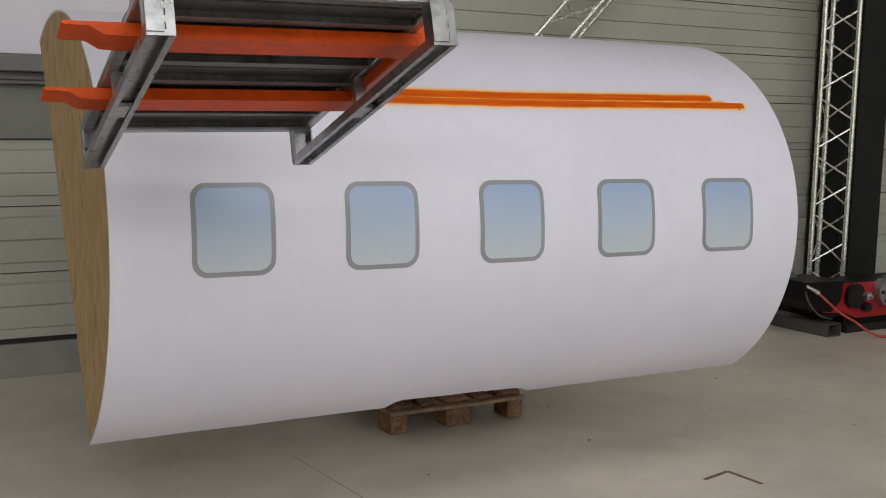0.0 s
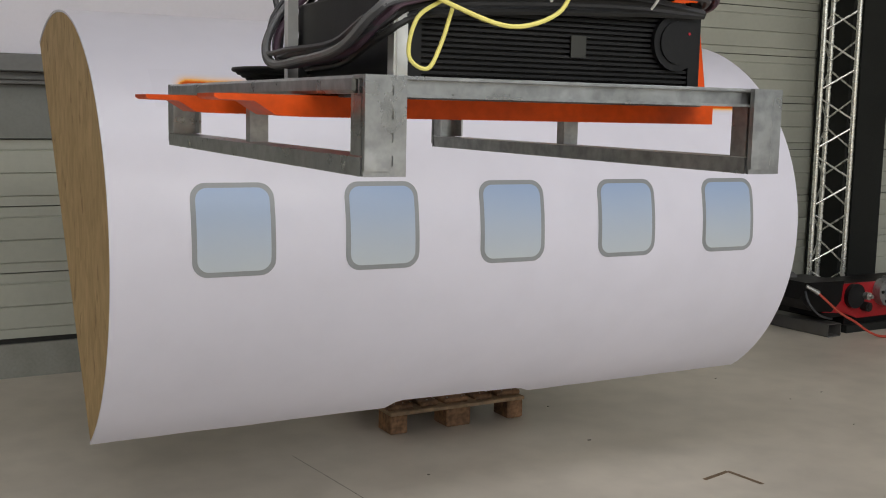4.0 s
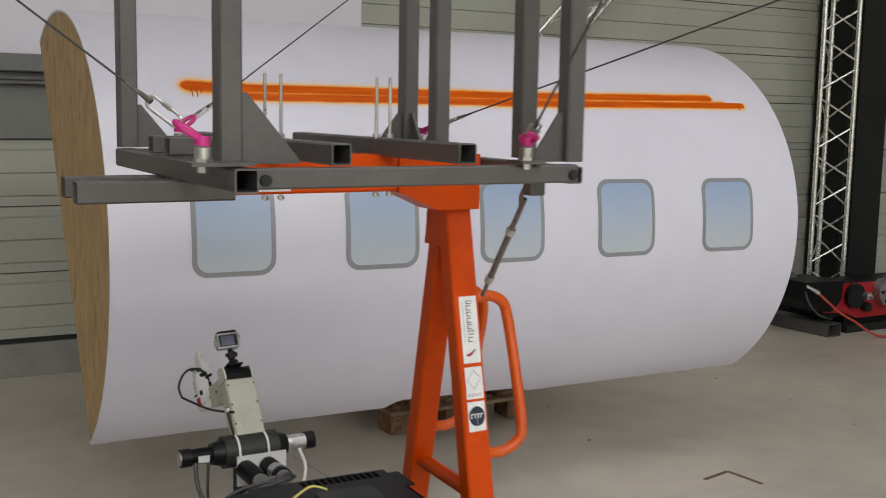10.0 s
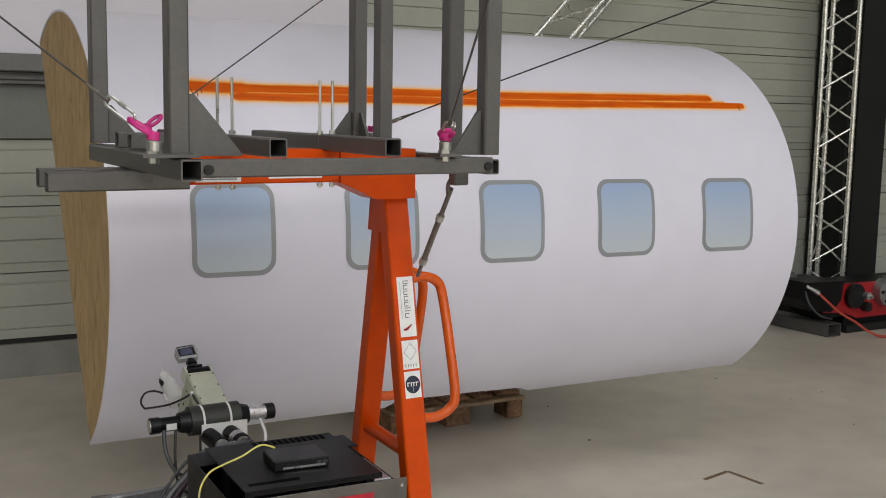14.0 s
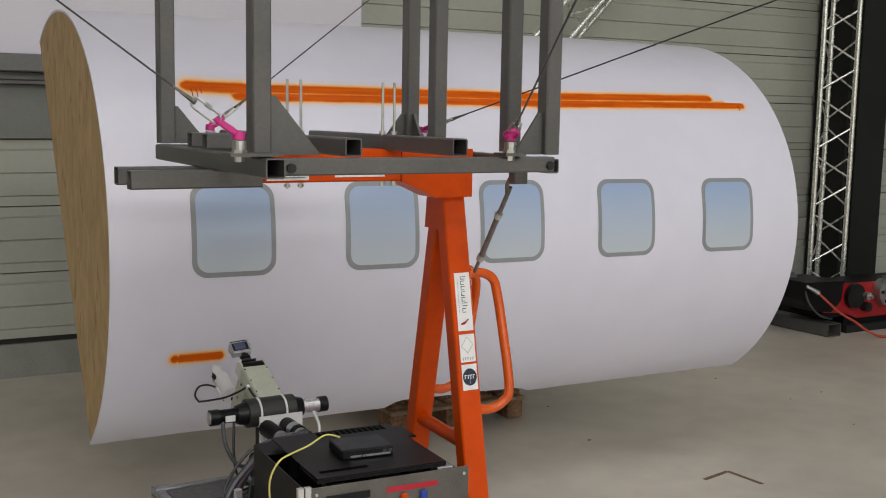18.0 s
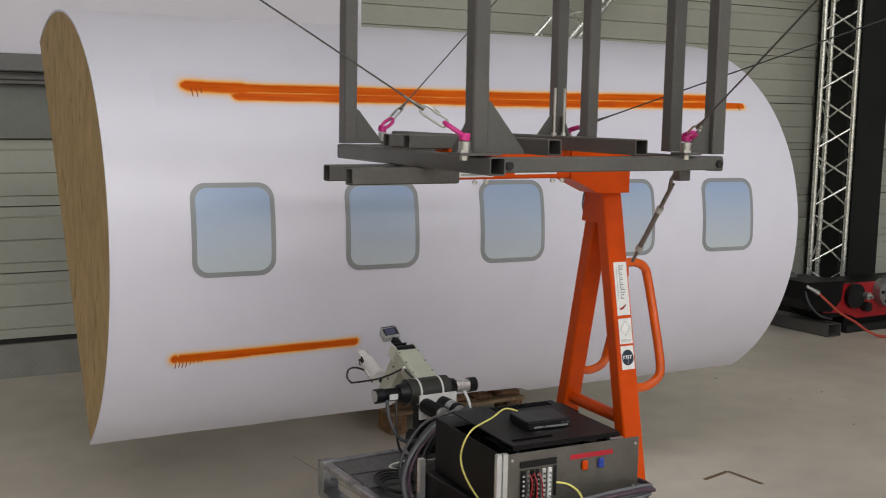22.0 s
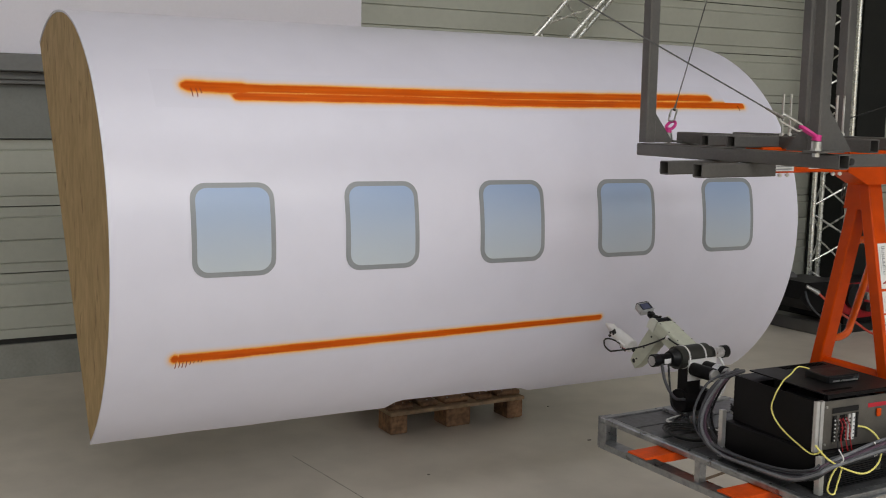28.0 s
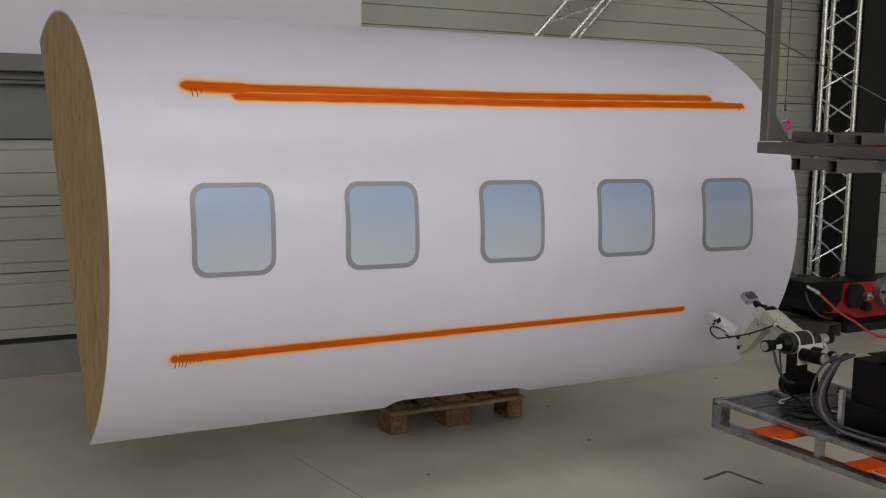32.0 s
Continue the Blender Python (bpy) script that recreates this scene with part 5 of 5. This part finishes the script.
def build_hoses():
    base = flying("hose_bundle", "bundle of grey hoses looped across the steel pallet", "hose bundle")
    rnd = random.Random(4)
    for k in range(7):
        o = Vector((rnd.uniform(-0.018, 0.018), rnd.uniform(-0.018, 0.018), rnd.uniform(-0.004, 0.012)))
        pts = [(0.36, 0.775, -0.832), (0.31, 0.70, -0.812), (0.225, 0.655, -0.825), (0.135, 0.625, -0.89), (0.085, 0.58, -0.955), (0.062, 0.48, -0.995), (0.055, 0.32, -0.995), (0.05, 0.16, -0.985), (0.06, 0.07, -0.945), (0.10, 0.055, -0.925), (0.30, 0.045, -0.905 + 0.004 * k), (0.50, 0.05, -0.900 + 0.004 * k), (0.58, 0.09, -0.90), (0.60, 0.22, -0.92), (0.58, 0.40, -0.98), (0.56, 0.5, -1.005)]
        part("hose", pipe([Vector(p) + o * (0.8 if 0 < i < 14 else 0.3) for i, p in enumerate(pts)], 0.0055, 7), (RUBBER, HOSE_PALE, HOSE_PURPLE, RUBBER)[k % 4], base, smooth=True)
    # slack loops between the arm and the computers
    for k in range(6):
        o = Vector((rnd.uniform(-0.012, 0.012), rnd.uniform(-0.02, 0.02), 0.006 * k))
        pts = [(0.40, 0.77, -0.835), (0.36, 0.70 - 0.01 * k, -0.80 - 0.004 * k), (0.26 - 0.008 * k, 0.66, -0.84), (0.19 - 0.012 * k, 0.64, -0.92), (0.175 - 0.015 * k, 0.60, -0.985), (0.13 - 0.012 * k, 0.50, -1.004), (0.075 - 0.004 * k, 0.36, -1.004), (0.066, 0.2, -1.0), (0.07, 0.08, -0.97), (0.14, 0.062, -0.94), (0.4, 0.06, -0.925), (0.56, 0.07, -0.92)]
        part("hose", pipe([Vector(p) + o * (0.9 if 0 < i < 11 else 0.2) for i, p in enumerate(pts)], 0.0045, 6, 5), RUBBER if k % 3 else CABLE_BLACK, base, smooth=True)
    for k in range(4):
        pts = [(0.30, 0.88, -1.0), (0.24 - 0.02 * k, 0.80 + 0.02 * k, -1.008), (0.20 + 0.02 * k, 0.70, -1.006), (0.26, 0.62 - 0.02 * k, -1.0), (0.36, 0.60 + 0.03 * k, -1.004), (0.40 + 0.01 * k, 0.70, -1.0), (0.44, 0.80, -0.96 - 0.01 * k)]
        part("loose_cable", pipe(pts, 0.0035, 6, 5), (CABLE_BLACK, RUBBER, CABLE_BLACK, WHITE_PLASTIC)[k], base, smooth=True)
    for k in range(3):
        pts = [(0.13 + 0.16 * k, 0.046, -0.918), (0.13 + 0.16 * k, 0.030, -0.90), (0.13 + 0.16 * k, 0.05, -0.875)]
        part("cable_tie", pipe(pts, 0.002, 5), WHITE_PLASTIC, base)
    for k in range(4):
        r = 0.055 + 0.008 * k
        ring = [(0.14 + r * math.cos(a), 0.70 + r * 1.3 * math.sin(a), -1.011 + 0.005 * k) for a in (2 * math.pi * i / 10 for i in range(10))]
        part("cable_coil", pipe(ring, 0.004, 6, 4, True), CABLE_BLACK, base, "black coiled cable", True)
    part("purple_cable", pipe([(0.15, 0.05, -0.91), (0.25, 0.035, -0.895), (0.34, 0.04, -0.91), (0.45, 0.04, -0.895), (0.56, 0.07, -0.885)], 0.003, 6), material("purple_cable", (0.14, 0.03, 0.12), 0.5), base, smooth=True)
    y1 = [(0.30, 0.325, -0.705), (0.27, 0.345, -0.70), (0.215, 0.325, -0.714), (0.16, 0.30, -0.719), (0.118, 0.275, -0.724), (0.098, 0.28, -0.76), (0.098, 0.29, -0.81), (0.098, 0.25, -0.855), (0.095, 0.17, -0.89), (0.085, 0.11, -0.90), (0.10, 0.085, -0.885)]
    part("network_cable", pipe(y1, 0.0024, 7), YELLOW, base, "yellow network cable", True)
    y2 = [(0.085, 0.10, -0.87), (0.10, 0.06, -0.905), (0.15, 0.035, -0.935), (0.22, 0.022, -0.955), (0.29, 0.03, -0.935), (0.325, 0.05, -0.895), (0.335, 0.08, -0.868), (0.312, 0.095, -0.846), (0.285, 0.103, -0.838), (0.272, 0.108, -0.838)]
    part("network_cable", pipe(y2, 0.003, 7), YELLOW, base, "yellow network cable", True)
    y3 = [(0.14, 0.055, -0.925), (0.10, 0.045, -0.95), (0.092, 0.05, -0.995), (0.115, 0.045, -1.01), (0.135, 0.05, -0.98), (0.15, 0.05, -0.935)]
    part("network_cable", pipe(y3, 0.0027, 7), YELLOW, base, "yellow network cable", True)
    return base


build_lifting_frame()
build_crane_fork()
build_steel_pallet()
build_power_case()
build_control_case()
build_router()
ARM, SWING, GUN, FORE, LOOP, LEAD, LINK = build_robot_arm()
build_hoses()

# ---- steel ropes from the lifting eyes to winch pulleys high up in the hall
ROPES = []
for i in range(4):
    rope = tagged(new("steel_rope"), "thin dark steel rope with a zinc quick link and thimble", "rope", group="ropes of the lifting frame")
    part("wire", rod((0, 0, 0.115), (0, 0, 9.6), 0.0021, 6), ROPE, rope)
    part("ferrule", join(rod((0, 0, 0.112), (0, 0, 0.150), 0.0056, 8, 0.0035), rod((0, 0, 0.150), (0, 0, 0.168), 0.0030, 8)), FERRULE, rope, "dark swaged rope end", True)
    wide = (1.0, 0.0) if i else (0.0, 1.0)
    loop = [(0.0105 * c * wide[0], 0.0105 * c * wide[1], z) for c, z in ((0.0, 0.049), (0.8, 0.053), (1.0, 0.062), (1.0, 0.085), (1.0, 0.108), (0.8, 0.116), (0.0, 0.120), (-0.8, 0.116), (-1.0, 0.108), (-1.0, 0.085), (-1.0, 0.062), (-0.8, 0.053))]
    part("quick_link", pipe(loop, 0.0030, 7, 2, True), ZINC, rope, "zinc quick link", True)
    part("link_sleeve", rod((0.0105 * wide[0], 0.0105 * wide[1], 0.076), (0.0105 * wide[0], 0.0105 * wide[1], 0.094), 0.0046, 6), ZINC, rope)
    ROPES.append(rope)


# ---- what moves
BODY = [
    (0, 0.496, 2.391, 2.869, -3.81, -17.25, -0.67), (0.5, 0.497, 2.353, 2.864, -3.78, -16.75, -0.67), (1, 0.5, 2.165, 2.839, -3.61, -14.25, -0.66), (1.3, 0.501, 2.014, 2.819, -3.48, -12.24, -0.65),
    (1.6, 0.512, 1.853, 2.798, -3.22, -9.97, -0.63), (2, 0.507, 1.595, 2.772, -2.82, -6.74, -0.57), (2.5, 0.511, 1.341, 2.736, -2.85, -2.96, -0.11), (3, 0.515, 1.189, 2.719, -2.75, -0.95, 0.16),
    (3.5, 0.517, 1.145, 2.712, -2.78, -0.17, 0.27), (4.4, 0.53, 1.148, 2.663, -1.71, 0.04, 0.14), (5.0, 0.557, 1.156, 2.489, 0.17, -0.04, 0.06), (5.5, 0.581, 1.16, 2.248, 1.16, -0.1, 0.07),
    (5.8, 0.586, 1.162, 2.077, 1.16, -0.12, 0.09), (6, 0.591, 1.162, 1.965, 1.17, -0.13, 0.1), (6.5, 0.596, 1.163, 1.727, 1.17, -0.18, 0.15), (6.7, 0.601, 1.164, 1.661, 1.17, -0.2, 0.15),
    (7, 0.609, 1.176, 1.576, 1.16, -0.24, 0.15), (7.5, 0.61, 1.179, 1.532, 1.18, -0.29, 0.12), (8, 0.61, 1.179, 1.531, 1.28, -0.31, 0.07), (8.5, 0.605, 1.217, 1.533, 1.43, -0.26, 0.02),
    (9, 0.603, 1.347, 1.531, 1.6, -0.18, -0.03), (9.5, 0.603, 1.546, 1.528, 1.7, -0.08, -0.04), (10, 0.601, 1.762, 1.526, 1.74, 0.02, -0.02), (10.5, 0.6, 1.946, 1.524, 1.73, 0.08, -0.01),
    (11, 0.6, 2.058, 1.523, 1.71, 0.08, -0.03), (11.5, 0.6, 2.091, 1.524, 1.69, 0.02, -0.06), (12, 0.6, 2.093, 1.525, 1.66, -0.04, -0.07), (13.5, 0.6, 2.093, 1.525, 1.62, -0.09, -0.05),
    (14, 0.602, 2.092, 1.525, 1.62, -0.08, -0.04), (14.5, 0.606, 2.094, 1.525, 1.62, -0.08, -0.03), (15.5, 0.63, 2.095, 1.525, 1.59, -0.09, 0.01), (16.5, 0.672, 2.097, 1.525, 1.55, -0.09, 0.04),
    (17, 0.701, 2.097, 1.526, 1.55, -0.11, 0.05), (18, 0.778, 2.103, 1.526, 1.46, -0.15, 0.06), (19, 0.88, 2.108, 1.525, 1.36, -0.13, 0.08), (20, 1.005, 2.112, 1.525, 1.24, -0.12, 0.07),
    (21, 1.151, 2.115, 1.524, 1.09, -0.08, 0.05), (22, 1.316, 2.117, 1.525, 1.0, -0.07, 0.07), (23, 1.494, 2.119, 1.525, 0.89, -0.09, 0.04), (24, 1.685, 2.123, 1.525, 0.79, -0.1, 0.05),
    (25, 1.882, 2.124, 1.525, 0.75, -0.07, 0.03), (25.5, 1.981, 2.122, 1.525, 0.76, -0.05, 0.04), (27.5, 2.366, 2.12, 1.527, 1.03, 0.03, -0.1), (28, 2.453, 2.119, 1.527, 1.06, 0.07, -0.13),
    (29, 2.626, 2.116, 1.526, 1.14, 0.14, -0.17), (30, 2.778, 2.115, 1.529, 1.12, 0.1, -0.11), (31, 2.91, 2.113, 1.533, 1.09, 0.02, -0.03), (32, 3.02, 2.114, 1.534, 1.04, -0.01, -0.0),
]


def body_pose(row):
    t, x, y, z, yaw, rx, ry = row
    return pose(x, y, z, 0, 0, yaw) @ pose(0, 0, 0, rx) @ pose(0, 0, 0, 0, ry)


def body_x(t):
    return float(np.interp(t, [r[0] for r in BODY], [r[1] for r in BODY]))


def arm_pose(swing):
    return Matrix.Translation(SHOULDER + Vector((-0.004 + 0.016 * swing / 65, 0, 0))) @ pose(0, 0, 0, -swing)


def mix3(a, b, f):
    return Vector(a).lerp(Vector(b), f)


def forearm_pose(swing):
    f = swing / 65
    return arm_pose(swing) @ Matrix.Translation(mix3((0.010, 0.026, 0.192), (0.0, 0.026, 0.195), f)) @ pose(0, 0, 0, -2 + 15 * f)


def aimed(a, b):
    """A pose at a whose z axis points to b."""
    return Matrix.Translation(a) @ (b - a).to_track_quat("Z", "Y").to_matrix().to_4x4()


def motions():
    rows = [(r[0], body_pose(r)) for r in BODY]
    for ob, set_at in LOAD:
        walk(ob, [(t, m @ set_at) for t, m in rows])
    # the arm swings down towards the mock-up
    swings = [(0, 0), (8.9, 0), (9.5, 14), (10.0, 33), (10.5, 48), (11.0, 58), (11.5, 64), (11.9, 65), (32, 65)]
    walk(SWING, [(t, arm_pose(s)) for t, s in swings])
    # the forearm lifts a little on its elbow while the arm goes down
    walk(FORE, [(t, forearm_pose(q)) for t, q in swings])
    grips, loops, leads, links = [], [], [], []
    for t, q in swings:
        f = q / 65
        grip = Matrix.Translation(mix3((0.330, 1.203, -0.571), (0.346, 1.350, -0.797), f)) @ pose(0, 0, 0, -70 * f) @ pose(0, 0, 0, 0, 0, -120 * f)
        coil = Matrix.Translation(mix3((0.330, 1.203, -0.571), (0.297, 1.302, -0.864), f)) @ pose(0, 0, 0, -62 * f)
        grips.append((t, grip))
        loops.append((t, coil))
        leads.append((t, aimed(coil @ Vector((-0.057, -0.038, -0.0125)), arm_pose(q) @ Vector((-0.045, -0.01, 0.11)))))
        links.append((t, aimed(grip @ Vector((0.0, 0.0, -0.05)), forearm_pose(q) @ Vector((0.0, 0.17, 0.005)))))
    walk(GUN, grips)
    walk(LOOP, loops)
    walk(LEAD, leads)
    walk(LINK, links)
    # each rope points from its eye to its pulley
    for rope, (ex, ey), q in zip(ROPES, EYES, PULLEYS):
        keys = []
        for t, m in rows:
            a = m @ Vector((ex, ey, 0.058))
            keys.append((t, aimed(a, Vector(q))))
        walk(rope, keys)
    # the paint follows the gun
    ts = np.linspace(15.5, 31.2, 400)
    xs = np.array([body_x(t) for t in ts]) + np.interp(ts, [16, 19, 23, 25, 28, 31.2], [0.33, 0.343, 0.312, 0.294, 0.287, 0.285])
    for x, dab in DABS:
        t = float(np.interp(x, xs, ts))
        a = stroke_angle_low(x)
        sunk = Matrix.Translation(Vector((0, math.cos(a), -math.sin(a))) * 0.0045)
        up = round(t * FPS)
        walk(dab, [(0, sunk), ((up - 1) / FPS, sunk), (up / FPS, Matrix()), (32, Matrix())])


motions()
